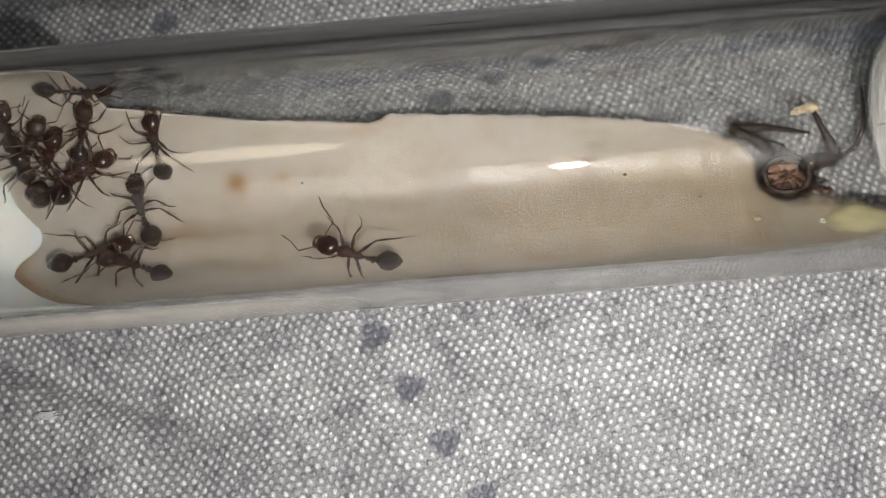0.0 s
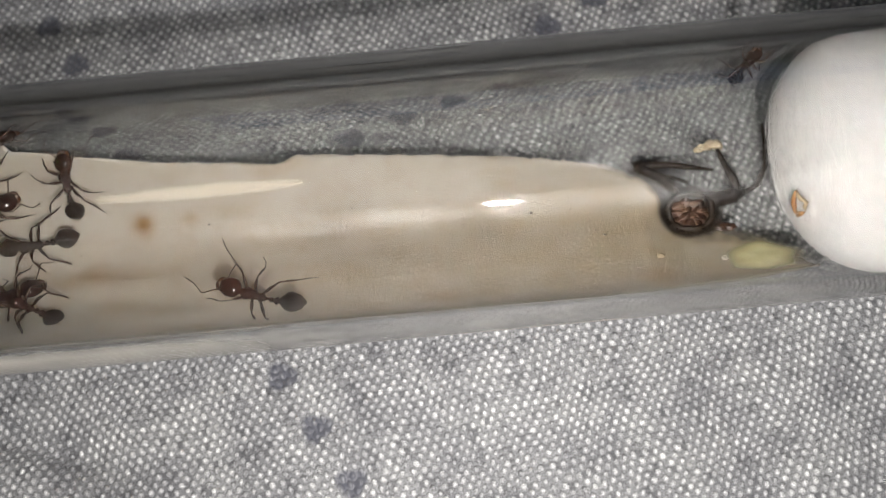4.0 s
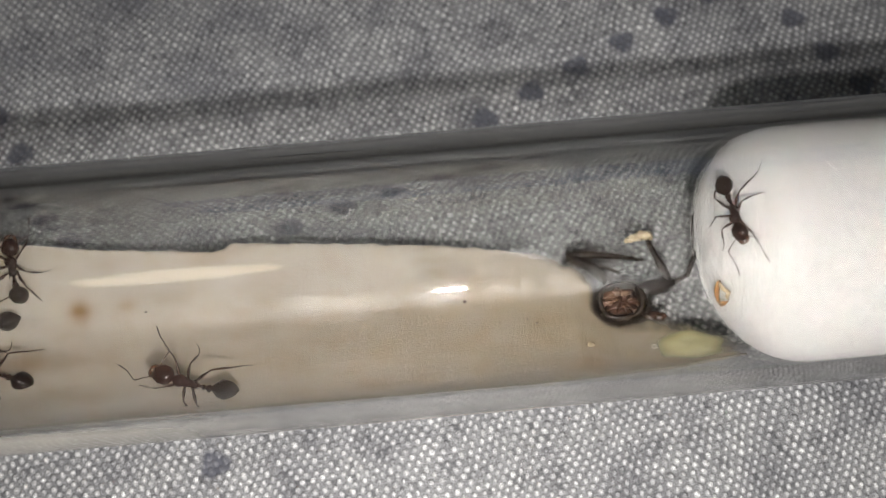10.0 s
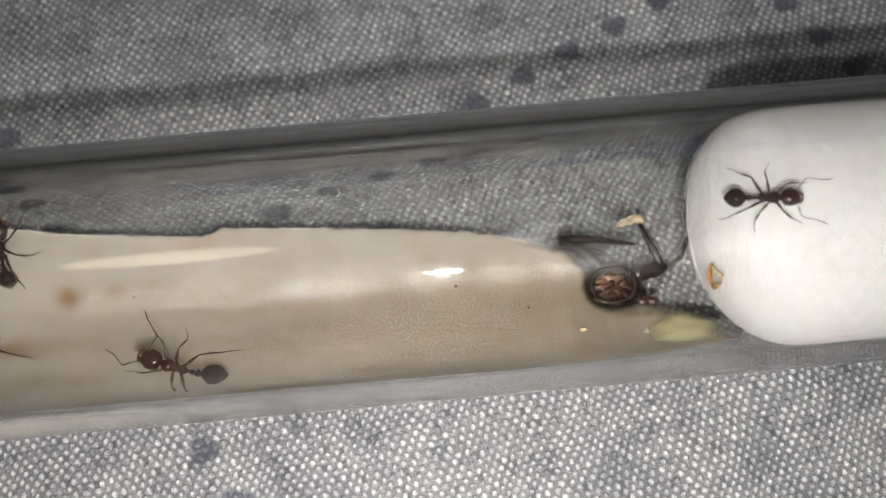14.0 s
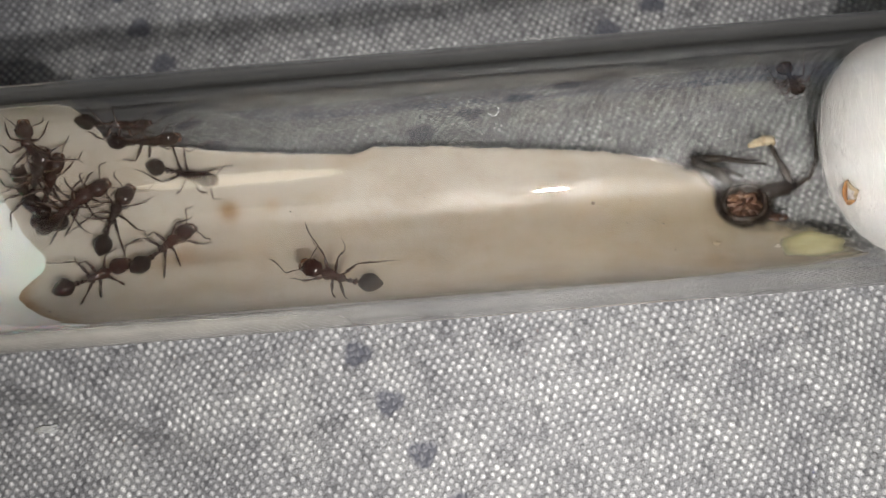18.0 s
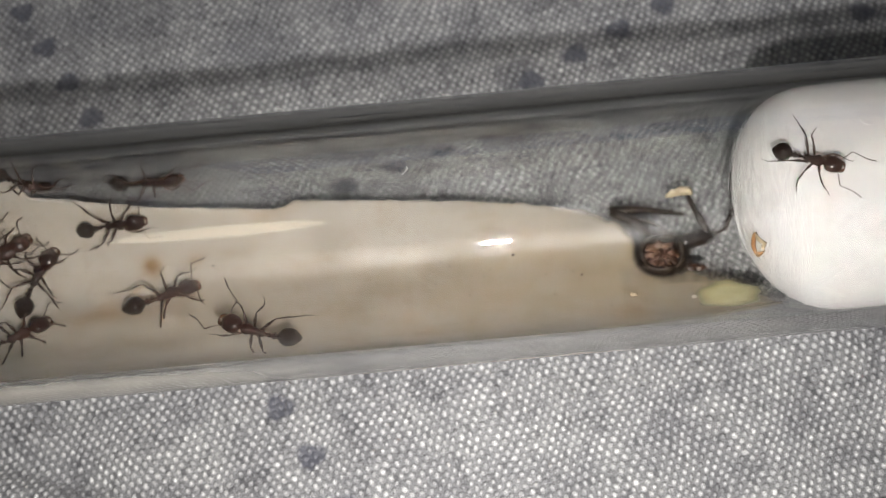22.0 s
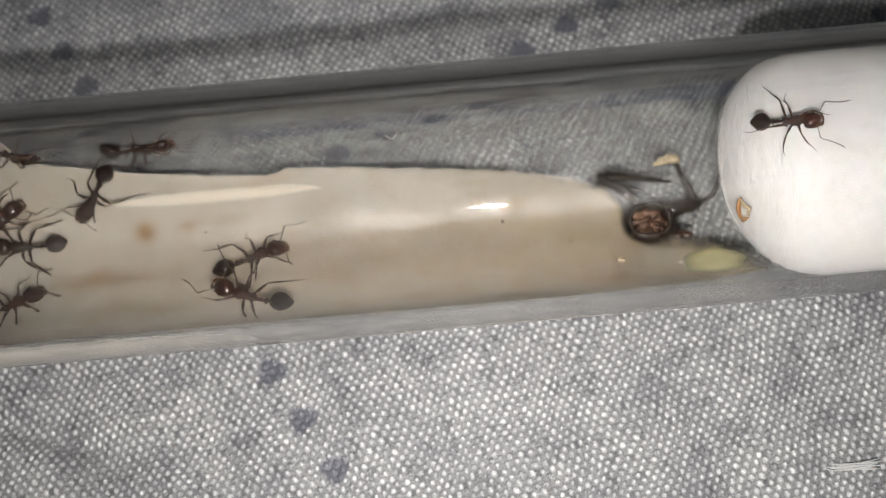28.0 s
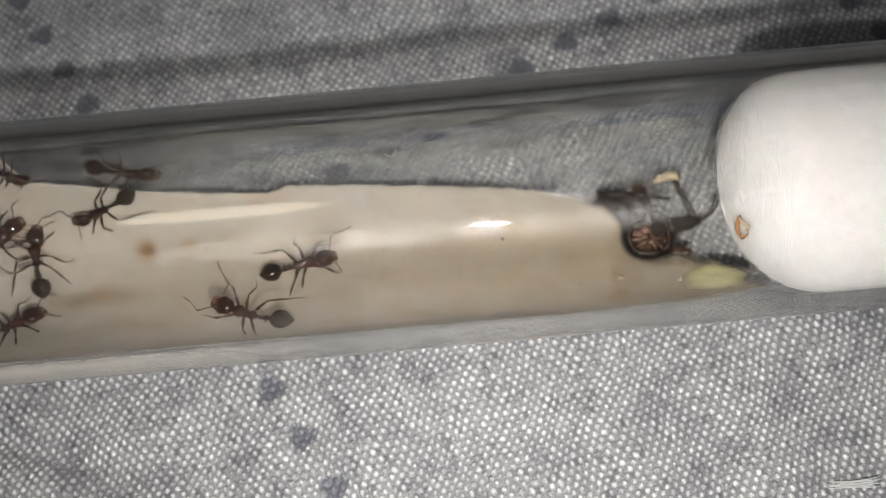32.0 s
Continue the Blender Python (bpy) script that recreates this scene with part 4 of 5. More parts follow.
def mound(name, outline, height, mat, seed, lift=0.0):
    """A low rounded blob on the wall: outline gives x, phi and the two half sizes."""
    x0, p0, rx, rp = outline
    bm = bmesh.new()
    rings = []
    thick = []
    for s in (1.0, 0.985, 0.95, 0.89, 0.8, 0.7, 0.58, 0.45, 0.3, 0.15, 0.05):
        ring = []
        for k in np.linspace(0, math.tau, 40, endpoint=False):
            w = 1 + 0.22 * noise.noise(Vector((math.cos(k) * 1.6 + seed, math.sin(k) * 1.6, 0)))
            x, p = x0 + rx * s * w * math.cos(k), p0 + rp * s * w * math.sin(k)
            bump = 0.3 * noise.noise(Vector((x * 1.2, p * 0.12, seed)))
            ring.append(wall_point(x, p, lift + height * (1 + bump) * (1 - s * s) ** 0.8))
        rings.append(ring)
        thick += [min(1.0, 2.0 * (1 - s))] * 40
    ring_skin(bm, rings)
    ob = part(name, bm, mat)
    thick += [0.0, 1.0]
    body = ob.data.attributes.new("body", "FLOAT", "POINT")
    body.data.foreach_set("value", thick)
    return ob


def build_bits():
    tagged(mound("yellow_blob", (21.7, -34, 2.3, 17), 0.26, YELLOW, 4), "pale yellow soft food blob beside the cotton", "food")
    tagged(mound("wet_patch", (11.8, 30.0, 3.2, 7), 0.06, WATER, 2), "thin clear wet patch on the glass beside the remains", "water")
    for x, phi, r in ((15.9, -29.0, 0.24),):
        tagged(mound("droplet", (x, phi, r, r * 8.4), 0.14, PALE, x, film_lift(x, phi) + 0.02), "small pale round droplet dried on the film", "droplet", "droplets on the film")
    bm = bmesh.new()
    rings = []
    for k in np.linspace(0, math.tau, 20, endpoint=False):
        rings.append([wall_point(19.55 + (0.15 + 0.045 * math.cos(q)) * math.cos(k), -33.2 + 8.6 * (0.15 + 0.045 * math.cos(q)) * math.sin(k), 0.3 + 0.06 * math.sin(q)) for q in np.linspace(0, math.tau, 8, endpoint=False)])
    ring_skin(bm, rings + rings[:1], close=False)
    tagged(part("bubble", bm, WET), "small whitish ring-shaped bubble on the film", "bubble")
    # an empty shell on the plug
    top = thing("seed_husk", "small amber folded husk stuck to the white cotton", "husk")
    here = spot(HUSK_AT)
    here = Matrix.Translation(here.translation / MM) @ here.to_3x3().to_4x4()
    for name, mat, leaves in (("amber_shell", AMBER, (((-0.32, 0.62, 0.08), (-0.08, -0.92, 0.06), 0.20, 0.12), ((-0.10, -0.90, 0.08), (0.50, -0.28, 0.10), 0.15, 0.10))),
                              ("pale_shell", PALE, (((-0.30, 0.60, 0.10), (0.62, 0.45, 0.14), 0.17, 0.10), ((0.62, 0.50, 0.12), (0.52, -0.20, 0.10), 0.13, 0.08)))):
        bm = bmesh.new()
        for leaf in leaves:
            petal(bm, here, *leaf)
        part(name, bm, mat, top)
    # specks of dirt
    rng = random.Random(12)
    bm = bmesh.new()
    spots = [(-10.71, 19.3, 0.07), (-2.01, 21.2, 0.05), (4.6, 5.2, 0.07), (7.21, 0.5, 0.06), (8.74, 8.9, 0.13), (6.74, -5.4, 0.06), (4.69, -3.4, 0.06), (12.38, -7.2, 0.07), (12.9, -10.4, 0.08), (14.33, -5.5, 0.05), (13.86, -9.5, 0.04), (11.74, -48.7, 0.05), (13.29, -33.1, 0.07),
             (13.54, -47.1, 0.05), (16.0, -29.7, 0.06), (15.9, -42.4, 0.07), (15.05, -44.3, 0.05), (17.13, -38.2, 0.05), (9.96, -10.4, 0.05), (3.64, -7.1, 0.05), (14.4, -38, 0.06), (-4.5, -60, 0.07), (-25.6, -40, 0.08), (-24.9, -46, 0.06)]
    spots += [(rng.uniform(-20, 17), rng.uniform(-45, 40), rng.uniform(0.02, 0.045)) for _ in range(40)]
    spots += [(rng.uniform(2, 17.5), rng.uniform(-45, 15), rng.uniform(0.035, 0.07)) for _ in range(10)]
    for x, phi, r in spots:
        bmesh.ops.create_icosphere(bm, subdivisions=1, radius=r, matrix=Matrix.Translation(wall_point(x, phi, film_lift(x, phi) + 0.02)) @ Matrix.Diagonal((rng.uniform(0.8, 1.5), 1, 0.7, 1)))
    tagged(part("dirt_specks", bm, SPECK), "dark brown specks of dirt scattered on the film", "dirt", kind="stuff")


def build_lint():
    """Fibres that cling to the outside of the glass."""
    rng = random.Random(21)
    for n in range(16):
        x, phi = rng.choice((-13, -9, -4, -2, 1, 6, 13)) + rng.uniform(-1.2, 1.2), rng.choice((113, 118, 122, 126)) + rng.uniform(-3, 3)
        a = radians(phi)
        pts, p, w = [], Vector((x, RO * math.sin(a), AXIS - RO * math.cos(a))), Vector((rng.uniform(-1, 1), rng.uniform(-0.4, 0.4), rng.uniform(-0.2, 0.4))).normalized()
        out = Vector((0, math.sin(a), -math.cos(a)))
        for i in range(7):
            pts.append(p + out * (0.02 + 0.09 * math.sin(i * 0.6 + n)) if i else p)
            w = (w + Vector([rng.uniform(-0.6, 0.6) for _ in range(3)]) * 0.9).normalized()
            p = p + w * rng.uniform(0.08, 0.2)
        bm = bmesh.new()
        limb(bm, pts, [0.014] * 7, 4)
        tagged(part("lint_fibre", bm, COTTON), "thin pale lint fibre clinging to the glass", "lint", "lint on the tube")


def build_curls():
    """Short curled fibres on the glass above the film."""
    rng = random.Random(17)
    for x, phi, size in ((2.18, -132.5, 0.22), (3.18, -134.7, 0.26), (0.68, -121.9, 0.3), (2.94, 178.5, 0.4), (0.18, -167.9, 0.3), (28.15, 180, 0.32), (-9.6, -150, 0.2), (6.5, 176, 0.25)):
        a = radians(phi)
        out, up = Vector((0, math.sin(a), -math.cos(a))), Vector((0, math.cos(a), math.sin(a)))
        pts, turn, p = [], rng.uniform(0, 6), Vector((x, 0, AXIS)) + out * (RO + 0.012)
        for _ in range(9):
            pts.append(p.copy())
            turn += rng.uniform(-0.5, 0.9)
            p = p + (Vector((1, 0, 0)) * math.cos(turn) + up * math.sin(turn)) * size * 0.35
            q = Vector((0, p.y, p.z - AXIS))
            p = Vector((p.x, 0, AXIS)) + q.normalized() * (RO + 0.012)
        bm = bmesh.new()
        limb(bm, pts, [0.008] * 9, 4)
        tagged(part("lint_fibre", bm, FIBRE if size > 0.3 else PALE), "tiny curled fibre lying on the glass", "lint", "lint on the tube")


def build_tuft(label, x, y, length, turn, width):
    """A tuft of white fibres lying on the cloth."""
    rng = random.Random(int(x * 10))
    bm = bmesh.new()
    for _ in range(26):
        a = radians(turn + rng.uniform(-9, 9))
        ox, oy = rng.uniform(-0.5, 0.5) * length * 0.5, rng.uniform(-0.5, 0.5) * width
        pts = []
        for u in (-0.5, -0.2, 0.1, 0.35, 0.5):
            d = u * length * 0.7
            pts.append(Vector((x + ox * math.cos(a) - oy * math.sin(a) + d * math.cos(a), y + ox * math.sin(a) + oy * math.cos(a) + d * math.sin(a), float(undulation(np.array(x), np.array(y))) + 0.06 + rng.uniform(0, 0.1))))
        limb(bm, pts, (0.02, 0.045, 0.05, 0.04, 0.015), 5)
    tagged(part("lint_tuft", bm, COTTON), label, "lint", "lint on the cloth")


build_cloth()
build_tuft("white lint tuft lying on the grey cloth", 28.5, -16.5, 3.0, -2, 0.4)
build_tuft("small white lint tuft on the cloth's fold", -26.5, -10.7, 1.4, 8, 0.45)
build_room()
build_ceiling_light()
build_tube()
build_film()
RIGHT_TIP, RIGHT_DEPTH = 21.9, 5.2
build_damp_plug("white damp cotton plug stained by the cream film")
right_plug = build_plug(RIGHT_TIP, RIGHT_DEPTH, 8, "white round-ended cotton plug closing the tube", 0.6)
build_fuzz(right_plug, RIGHT_TIP, RIGHT_DEPTH)

# ---- where the ants are: seconds, millimetres, degrees ----
WALKER = [
    (0, 23.80, -1.60, 12.21, -30.3, 23.7, 156.3),
    (1, 24.23, -1.62, 12.52, -27.0, 18.1, 159.7),
    (1.5, 22.55, -0.66, 10.87, -46.6, 42.2, 134.9),
    (2, 22.21, -0.14, 9.45, -50.8, 67.2, 131.2),
    (2.5, 20.49, 0.60, 9.68, -75.4, 7.0, 111.1),
    (3, 20.91, 2.81, 9.35, -83.4, 1.3, 91.3),
    (3.25, 20.98, 4.89, 9.10, -67.6, -34.7, 123.3),
    (3.5, 21.44, 6.97, 8.85, -90.7, -71.7, 179.7),
    (4.5, 21.46, 6.83, 7.90, 84.7, -42.3, 0.6),
    (5.5, 21.48, 6.69, 6.95, 81.9, 23.6, -3.3),
    (6, 21.34, 6.51, 9.89, 106.0, -23.9, -6.6),
    (6.25, 21.74, 4.98, 10.95, 56.2, -24.5, -21.0),
    (6.5, 22.43, 3.44, 12.01, 5.0, -35.0, -30.1),
    (7, 24.03, 0.62, 12.69, 27.5, -30.4, -47.2),
    (7.5, 24.72, 0.25, 13.08, 13.7, -27.0, -19.8),
    (8, 24.94, 0.33, 13.15, 12.4, -24.0, -20.3),
    (8.5, 25.05, -1.03, 12.98, 24.2, -14.2, -32.4),
    (9, 25.37, -0.69, 13.15, 18.8, -13.8, -25.4),
    (9.5, 25.25, -1.93, 12.78, 28.3, -4.9, -38.8),
    (10, 23.40, -0.19, 12.25, 45.5, 0.3, -85.3),
    (10.5, 21.48, -2.85, 10.70, 61.2, 13.3, -97.9),
    (11, 22.01, -4.20, 7.60, 98.1, -3.7, -83.0),
    (11.5, 23.19, -5.23, 9.05, 75.8, -7.7, -28.7),
    (12, 22.95, -4.65, 10.59, 54.1, -17.1, -18.5),
    (12.5, 23.41, -1.79, 11.55, -12.5, -55.1, 38.2),
    (13, 23.93, 0.54, 12.77, -21.3, -34.9, 40.6),
    (13.5, 24.67, 0.46, 13.10, 2.3, -30.6, 2.9),
    (14, 25.05, -0.97, 12.96, 20.5, -20.4, -18.1),
    (14.5, 24.47, -0.42, 12.98, 17.0, -29.9, -14.7),
    (15.5, 23.79, 1.15, 12.27, -25.9, -34.6, 29.8),
    (16.5, 23.10, 2.72, 11.56, -59.4, -14.3, 65.0),
    (16.75, 22.59, 4.80, 10.47, -50.5, -47.7, 102.3),
    (17, 22.09, 6.89, 9.37, -104.6, -71.9, -167.0),
    (17.5, 21.99, 6.91, 9.40, -105.4, -72.7, -166.2),
    (17.67, 21.86, 6.76, 8.60, 93.5, -55.3, -7.4),
    (17.83, 21.74, 6.62, 7.80, 86.4, 13.1, -4.7),
    (18, 21.21, 6.47, 7.00, 77.8, 64.0, -11.0),
    (18.5, 20.81, 5.42, 4.32, -1.4, 59.7, -91.6),
    (19, 21.64, 4.01, 2.70, 12.0, 39.3, -71.5),
    (19.25, 21.52, 5.37, 4.87, 56.7, 30.0, -26.2),
    (19.5, 21.41, 6.74, 7.03, 81.9, 1.1, -0.2),
    (20, 21.12, 6.34, 10.37, 112.5, -35.2, -13.4),
    (20.25, 21.60, 4.55, 11.29, 74.4, -22.5, -35.7),
    (20.5, 22.38, 2.77, 12.22, 35.7, -24.9, -61.0),
    (21, 24.65, 0.54, 13.08, 17.9, -24.9, -35.7),
    (21.5, 24.87, 0.02, 13.13, 20.9, -17.5, -41.3),
    (22, 25.27, -0.51, 13.20, 19.2, -13.2, -31.9),
    (22.5, 25.15, -1.52, 12.89, 26.9, -1.9, -50.1),
    (23, 24.80, -2.07, 12.62, 31.8, 5.3, -61.1),
    (23.25, 24.17, -3.17, 10.99, 41.0, 34.2, -77.9),
    (23.5, 23.55, -4.27, 9.35, 39.3, 64.3, -99.3),
    (24, 23.97, -5.14, 8.58, 78.4, 34.5, -53.1),
    (24.5, 23.93, -4.44, 10.03, 67.5, -18.2, -42.6),
    (25, 23.71, -2.94, 11.04, 34.3, -52.2, -9.7),
    (25.5, 24.58, -1.74, 12.56, 1.5, -37.7, 32.0),
    (27.5, 25.24, -0.08, 13.21, 14.5, -18.5, -21.4),
    (28, 25.06, -0.22, 13.13, 15.5, -21.4, -18.7),
    (28.5, 23.66, 0.29, 12.37, 5.2, -46.8, -2.0),
    (28.65, 23.36, 1.75, 11.74, -41.6, -35.1, 43.6),
    (28.8, 23.06, 3.20, 11.11, -65.7, -5.9, 66.2),
    (28.9, 22.51, 5.10, 10.16, -25.8, -48.2, 78.7),
    (29, 22.26, 6.99, 9.22, 98.1, -71.2, -6.4),
    (29.12, 22.50, 6.84, 7.90, 82.3, -74.9, 7.4),
    (29.3, 22.00, 4.58, 2.91, -1.8, -42.0, 92.7),
    (29.4, 20.11, -0.99, 1.55, -4.9, 1.3, 93.2),
    (29.6, 19.57, -1.64, 2.55, -4.8, 3.2, 99.0),
    (29.8, 19.34, -1.61, 2.50, -5.0, 3.4, 111.9),
    (30, 18.88, -1.59, 2.44, -5.0, 3.4, 122.9),
    (30.2, 19.03, -1.55, 2.45, -5.1, 3.1, 116.8),
    (30.4, 19.05, -0.40, 2.30, -6.3, -4.1, 105.7),
    (30.6, 19.16, -0.26, 2.20, 0.7, 2.5, 106.8),
    (31, 18.24, 0.92, 2.33, -1.7, -7.4, 103.1),
    (31.4, 19.10, -0.26, 2.33, -4.0, -6.0, 89.2),
    (31.6, 18.96, -0.18, 2.27, 0.4, 2.0, 101.3),
    (32, 18.17, 1.77, 2.54, -4.0, -14.5, 105.6),
]
NOMAD = [
    (0, -19.18, 5.02, 3.74, -2.7, -45.8, 93.7),
    (13, -18.09, 5.26, 4.00, 2.8, -48.9, 86.3),
    (14.1, -18.05, 5.26, 4.00, 2.8, -48.9, 86.3),
    (14.5, -14.97, 5.10, 3.78, 34.0, -35.3, 40.5),
    (17, -17.05, 5.18, 3.58, 49.6, 1.4, -1.2),
    (19, -17.17, 4.97, 3.40, 44.9, 22.5, -21.0),
    (21, -16.74, 5.25, 3.66, 50.5, 0.5, -0.4),
    (23, -16.68, 5.23, 3.64, 49.6, -5.0, 4.3),
    (25, -17.05, 4.69, 3.17, 35.8, 32.7, -36.8),
    (26.5, -17.35, 4.80, 3.33, 4.2, 48.6, -83.5),
    (28, -17.64, 4.91, 3.50, -34.1, 40.0, -136.5),
    (30, -17.69, 5.41, 3.87, -52.8, 8.4, -173.7),
    (32, -17.18, 5.17, 3.61, -48.9, 17.4, -165.4),
]
SCOUT = [
    (0, -20.87, -2.88, 2.05, 9.3, -0.3, 156.5),
    (1, -21.55, -2.77, 1.96, 8.9, -1.1, 156.5),
    (3, -21.53, -2.77, 1.98, 10.1, -0.3, 151.6),
    (13.5, -19.26, -0.58, 1.31, -3.2, -7.1, 162.7),
    (14.5, -21.05, -2.59, 3.04, 10.8, 14.6, 99.3),
    (17, -19.97, -0.83, 1.44, 8.4, 3.6, 44.9),
    (18, -18.68, 0.29, 1.28, 0.0, -0.0, 39.9),
    (19, -17.39, -0.08, 1.25, 11.0, 1.7, 26.1),
    (20, -15.76, 0.47, 1.23, 2.6, -0.9, 19.5),
    (21, -14.43, -0.42, 1.21, 8.7, 3.7, 10.2),
    (22, -13.72, 0.25, 1.22, 0.9, -0.3, 18.1),
    (23, -12.08, 0.17, 1.21, 0.4, -0.1, 15.1),
    (24, -10.65, 0.44, 1.22, 2.6, -0.7, 15.7),
    (25, -9.81, -0.52, 1.19, 7.5, 4.6, -7.3),
    (28, -7.45, -0.11, 1.22, -2.1, 0.8, 20.3),
    (30, -6.05, 0.44, 1.22, 2.6, -0.8, 16.3),
    (32, -4.32, 0.38, 1.21, 2.3, -0.5, 12.9),
]
TURNER = [
    (0, -20.51, 1.35, 1.53, -2.2, -7.8, 105.8),
    (0.5, -20.95, 1.86, 1.52, -8.9, -9.8, 132.5),
    (1, -21.16, 1.62, 1.39, -13.3, -1.3, 174.4),
    (2, -20.63, 1.69, 1.40, -14.3, 0.0, -179.9),
    (3, -21.30, 1.78, 1.43, -15.4, 1.0, -176.3),
    (13.5, -20.86, 2.43, 1.64, -21.2, 2.1, -174.7),
    (14, -21.86, 3.30, 2.32, -19.3, -21.9, 140.4),
    (14.5, -22.87, 4.17, 3.01, 3.1, -35.9, 84.7),
    (17, -22.31, 3.45, 2.42, 10.2, -26.4, 68.0),
    (19, -21.81, 2.42, 1.85, 12.9, -13.6, 45.6),
    (21, -21.72, 2.76, 1.79, 22.7, -4.7, 11.1),
    (22, -22.10, 2.39, 1.73, 10.9, -15.4, 60.5),
    (23, -22.47, 2.01, 1.67, -5.2, -13.1, 111.8),
    (24, -22.88, 1.37, 1.45, -8.8, -6.1, 152.9),
    (25, -23.29, 0.74, 1.24, -6.9, 1.6, -166.7),
    (28, -22.59, 2.25, 1.57, -19.1, -0.7, 178.1),
    (30, -22.09, 3.00, 2.13, -14.4, -19.4, 127.8),
    (32, -21.79, 2.51, 1.89, -1.4, -18.4, 94.5),
]
CLIMBER = [
    (0, -23.19, 5.81, 5.05, 28.9, -54.5, 55.8),
    (13, -23.97, 5.55, 4.48, 24.6, -49.7, 59.1),
    (13.75, -22.45, 5.99, 5.24, 64.5, -9.0, 10.8),
    (14.5, -20.93, 6.43, 5.99, 69.6, 43.2, -14.3),
    (17, -20.09, 6.52, 6.05, 73.7, 8.4, -2.4),
    (19, -17.40, 6.59, 6.26, 75.1, -1.7, 0.4),
    (21, -14.30, 6.72, 6.90, 80.6, -1.4, 0.2),
    (23, -13.41, 6.69, 6.75, 79.8, 5.6, -1.0),
    (25, -14.64, 6.31, 5.52, 68.4, 22.4, -8.6),
    (28, -13.79, 6.71, 6.82, 79.6, -4.9, 0.9),
    (30, -14.96, 6.66, 6.61, 78.7, 11.8, -2.3),
    (32, -14.88, 6.61, 6.43, 77.1, 17.3, -3.9),
]
CREEPER = [
    (0, -22.41, 6.77, 8.65, 96.7, 15.5, 1.8),
    (13, -21.80, 6.80, 8.37, 94.2, 15.2, 1.1),
    (14.5, -20.09, 6.77, 8.58, 96.5, 19.9, 2.2),
    (17, -20.34, 6.79, 8.21, 93.2, 19.8, 1.1),
    (19, -20.25, 6.78, 8.39, 94.9, 20.5, 1.7),
    (21, -21.11, 6.65, 8.54, 102.6, 52.3, 10.0),
    (23, -20.73, 6.71, 8.37, 98.3, 45.3, 5.9),
    (25, -20.78, 6.79, 8.06, 92.0, 21.0, 0.7),
    (28, -21.93, 6.72, 7.72, 90.2, 43.2, 0.2),
    (30, -21.42, 6.71, 7.29, 85.3, 34.5, -2.7),
    (32, -22.23, 6.66, 7.75, 92.1, 59.0, 1.8),
]
BIG = [
    (0, -23.20, -1.65, 1.44, 3.1, 7.4, 19.6),
    (16, -22.17, -1.98, 1.55, 2.0, 8.1, 20.3),
    (17, -22.80, -1.63, 1.45, 3.9, 7.2, 21.0),
    (19, -23.19, -1.75, 1.52, 3.9, 8.0, 27.7),
    (32, -23.19, -2.66, 1.87, 0.3, 12.3, 29.1),
]
GUARD = [
    (0, -23.78, 3.81, 2.48, 28.0, -17.2, 29.0),
    (32, -24.35, 4.01, 2.66, 30.2, -18.3, 28.3),
]
DIGGER = [
    (0, -25.79, 4.57, 3.34, 17.4, -37.6, 62.9),
    (17, -25.83, 4.93, 3.69, 21.7, -40.8, 58.6),
    (32, -26.40, 4.16, 2.89, 20.4, -30.1, 53.5),
]
EDGE = [
    (0, -27.53, 5.80, 5.54, 1.7, -63.0, 88.1),
    (14, -27.07, 5.77, 5.30, 3.7, -60.9, 85.7),
    (17, -26.16, 6.33, 6.93, 9.4, -76.3, 80.4),
    (32, -26.94, 6.01, 5.46, -1.8, -63.2, 92.0),
]
STILL = [
    (0, -7.55, -3.73, 3.72, -13.0, -11.2, 158.9),
]
CROWD_A = (-27.51, 4.46, 3.17, -9.8, -37.9, 105.8)
CROWD_B = (-24.98, 3.46, 2.52, 26.8, -14.7, 26.7)
CROWD_C = (-26.52, 5.23, 4.36, 28.0, -45.2, 53.1)
HUSK_AT = (22.51, -3.20, 9.41, 77.3, -22.8, -59.9)

build_remains()
build_bits()
build_lint()
build_curls()

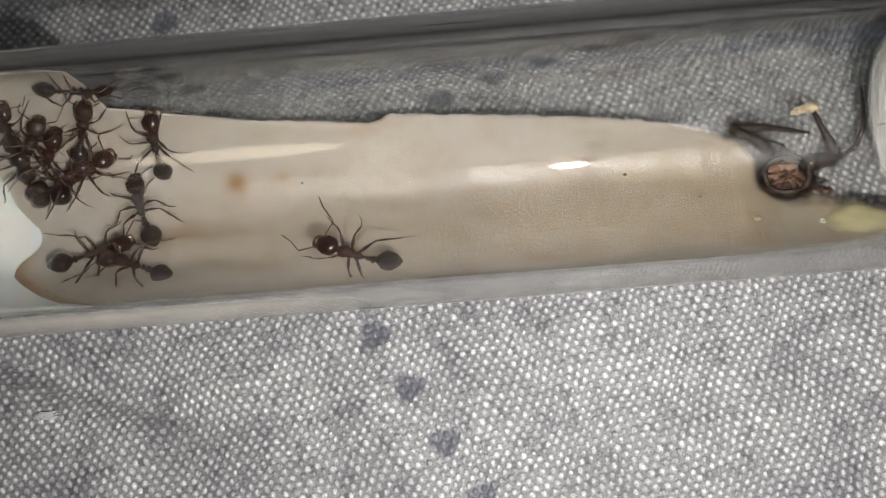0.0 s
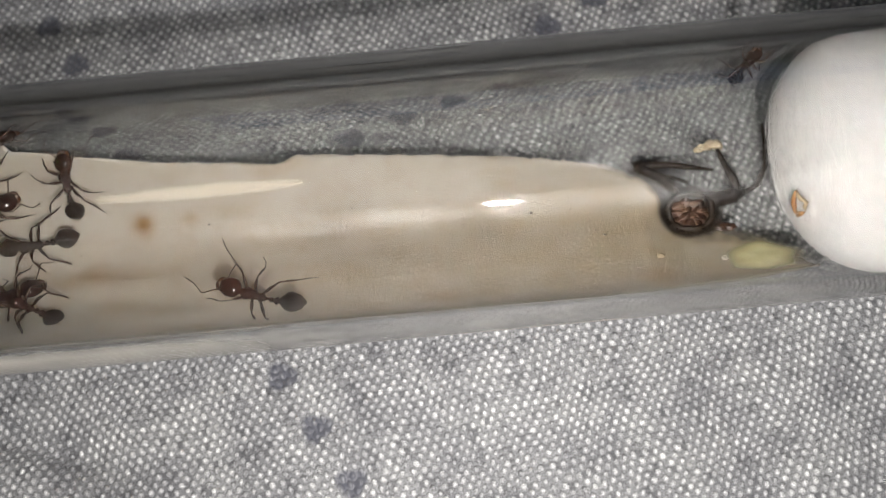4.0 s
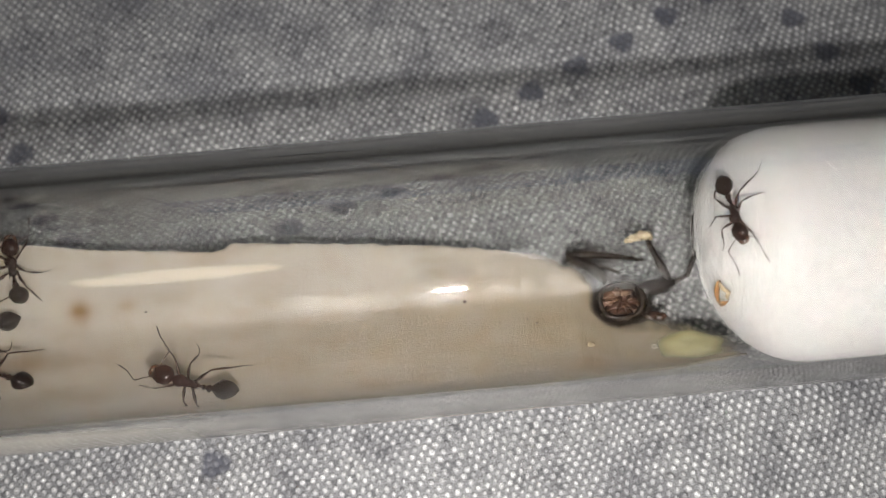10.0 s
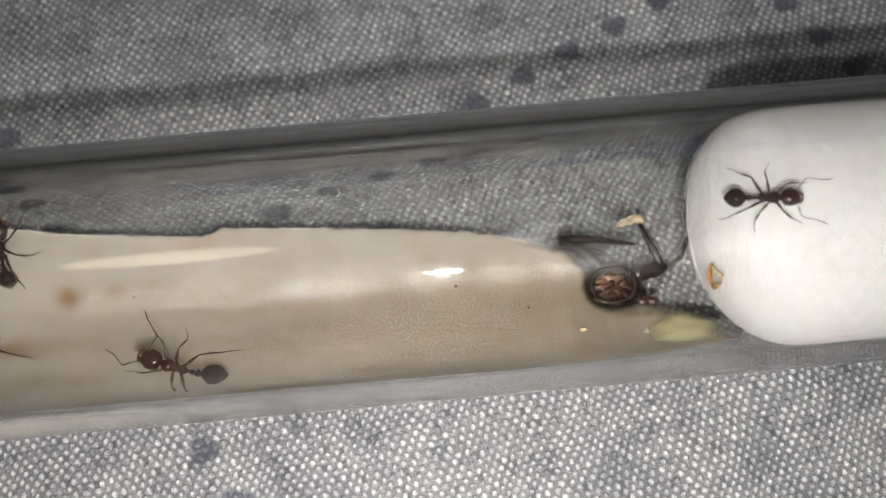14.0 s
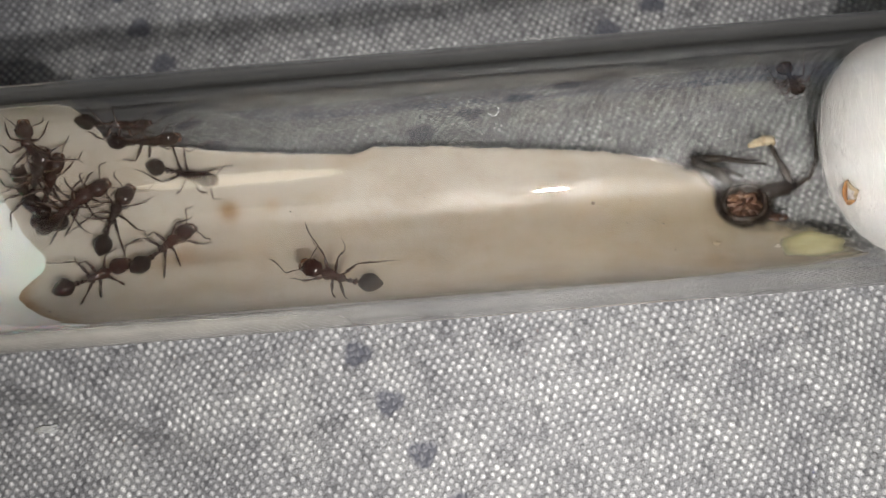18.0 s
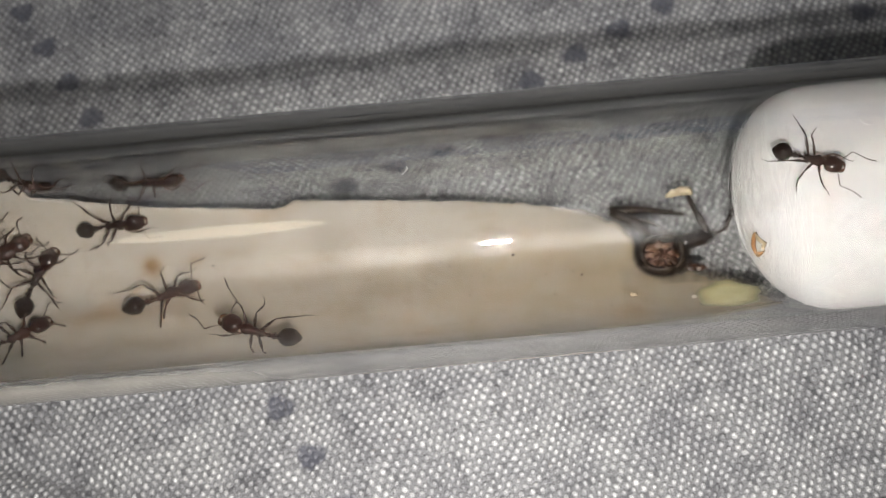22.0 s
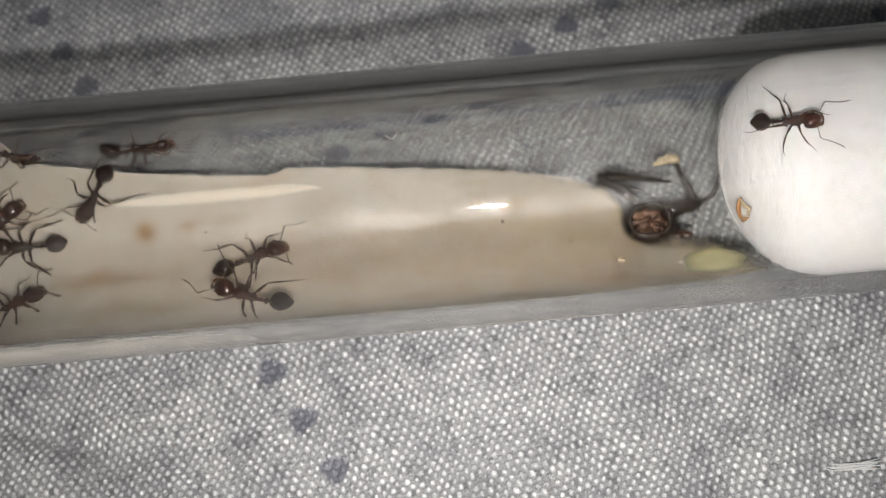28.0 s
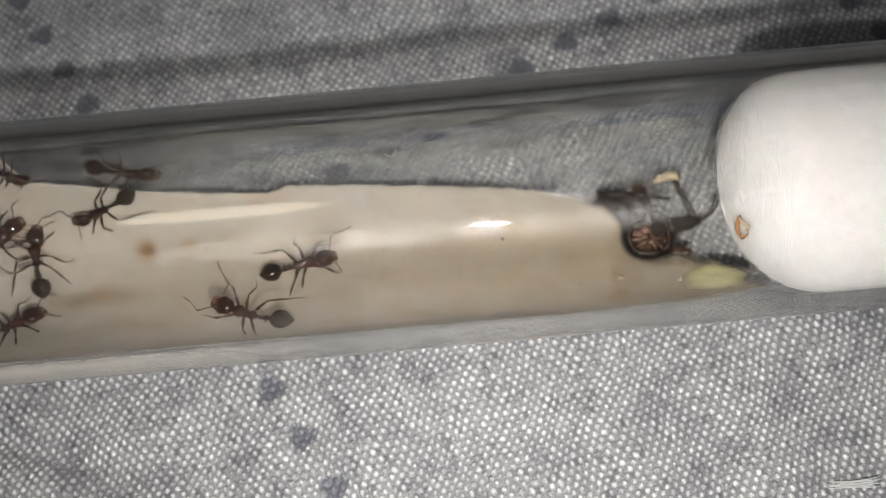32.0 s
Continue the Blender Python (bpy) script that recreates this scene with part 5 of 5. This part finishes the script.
STILL_ANT = ant("red-brown ant lying still on the cream film", 12, 1, 1.12, feelers=(-22, 34))
WALKING = [(ant("black-brown ant walking over the white cotton", 6, 2, 0.84), WALKER),
           (ant("dark ant wandering by the film's upper edge", 4, 4, 1.02), NOMAD),
           (ant("red-brown ant walking towards the still ant", -6, 5, 1.1), SCOUT),
           (ant("dark ant turning about beside the crowd", 8, 6, 1.1), TURNER),
           (ant("dark ant on the bare glass above the film", -5, 7, 1.02), CLIMBER),
           (ant("dark ant climbing the bare glass", 6, 9, 1.0), CREEPER),
           (ant("large red-brown ant beside the damp cotton", -8, 10, 1.12), BIG),
           (ant("red-brown ant in the crowd by the cotton", 8, 11, 1.08), GUARD),
           (ant("red-brown ant head up in the crowd", -6, 12, 1.08), DIGGER),
           (ant("dark ant at the edge of the cotton", 5, 13, 1.08), EDGE)]
for label, seed, row in (("dark ant pressed against the damp cotton", 14, CROWD_A), ("red-brown ant half under its neighbours", 15, CROWD_B), ("dark ant resting against the cotton's edge", 16, CROWD_C)):
    crowd, _, _ = ant(label, 6, seed, 1.05)
    sit(crowd, spot(afloat(row)))
sit(STILL_ANT[0], spot(STILL[0][1:]))


def gait(rows):
    """How far an ant has gone by each fifth of a second, in millimetres."""
    times, at = np.linspace(0, 32, 161), np.array([row[:4] for row in rows])
    place_ = np.stack([np.interp(times, at[:, 0], at[:, i]) for i in (1, 2, 3)], -1)
    return times, np.r_[0, np.cumsum(np.linalg.norm(np.diff(place_, axis=0), axis=1))]


def motions():
    for n, ((top, legs, antennae), rows) in enumerate(WALKING):
        walk(top, [(row[0], spot(off_cotton(afloat(row[1:])))) for row in rows])
        times, gone = gait(rows)
        for side, (feeler, m) in enumerate(antennae):
            walk(feeler, [(t, Matrix.Translation(m.translation * MM) @ m.to_3x3().to_4x4() @ pose(0, 0, 0, 0, 6 * math.sin(1.7 * t + n + side), 10 * math.sin(2.3 * t + 1.9 * side + n) + 6 * math.sin(0.8 * t + n)))
                          for t in np.linspace(0, 32, 81)])
        if gone[-1] < 6:
            continue
        for i, (leg, m) in enumerate(legs):
            phase = math.pi * ((i % 3 + i // 3) % 2)
            keys = []
            for t, g in zip(times, gone):
                swing = 13 * math.sin(g * 2.6 + phase + n) + 2.5 * math.sin(0.9 * t + i * 1.7 + n)
                lift = 8 * max(0.0, math.cos(g * 2.6 + phase + n)) * (1 if i < 3 else -1) * min(1, 0.0 + abs(math.sin(g * 2.6 + n)))
                keys.append((t, Matrix.Translation(m.translation * MM) @ m.to_3x3().to_4x4() @ pose(0, 0, 0, lift, 0, swing if i < 3 else -swing)))
            walk(leg, keys)


motions()
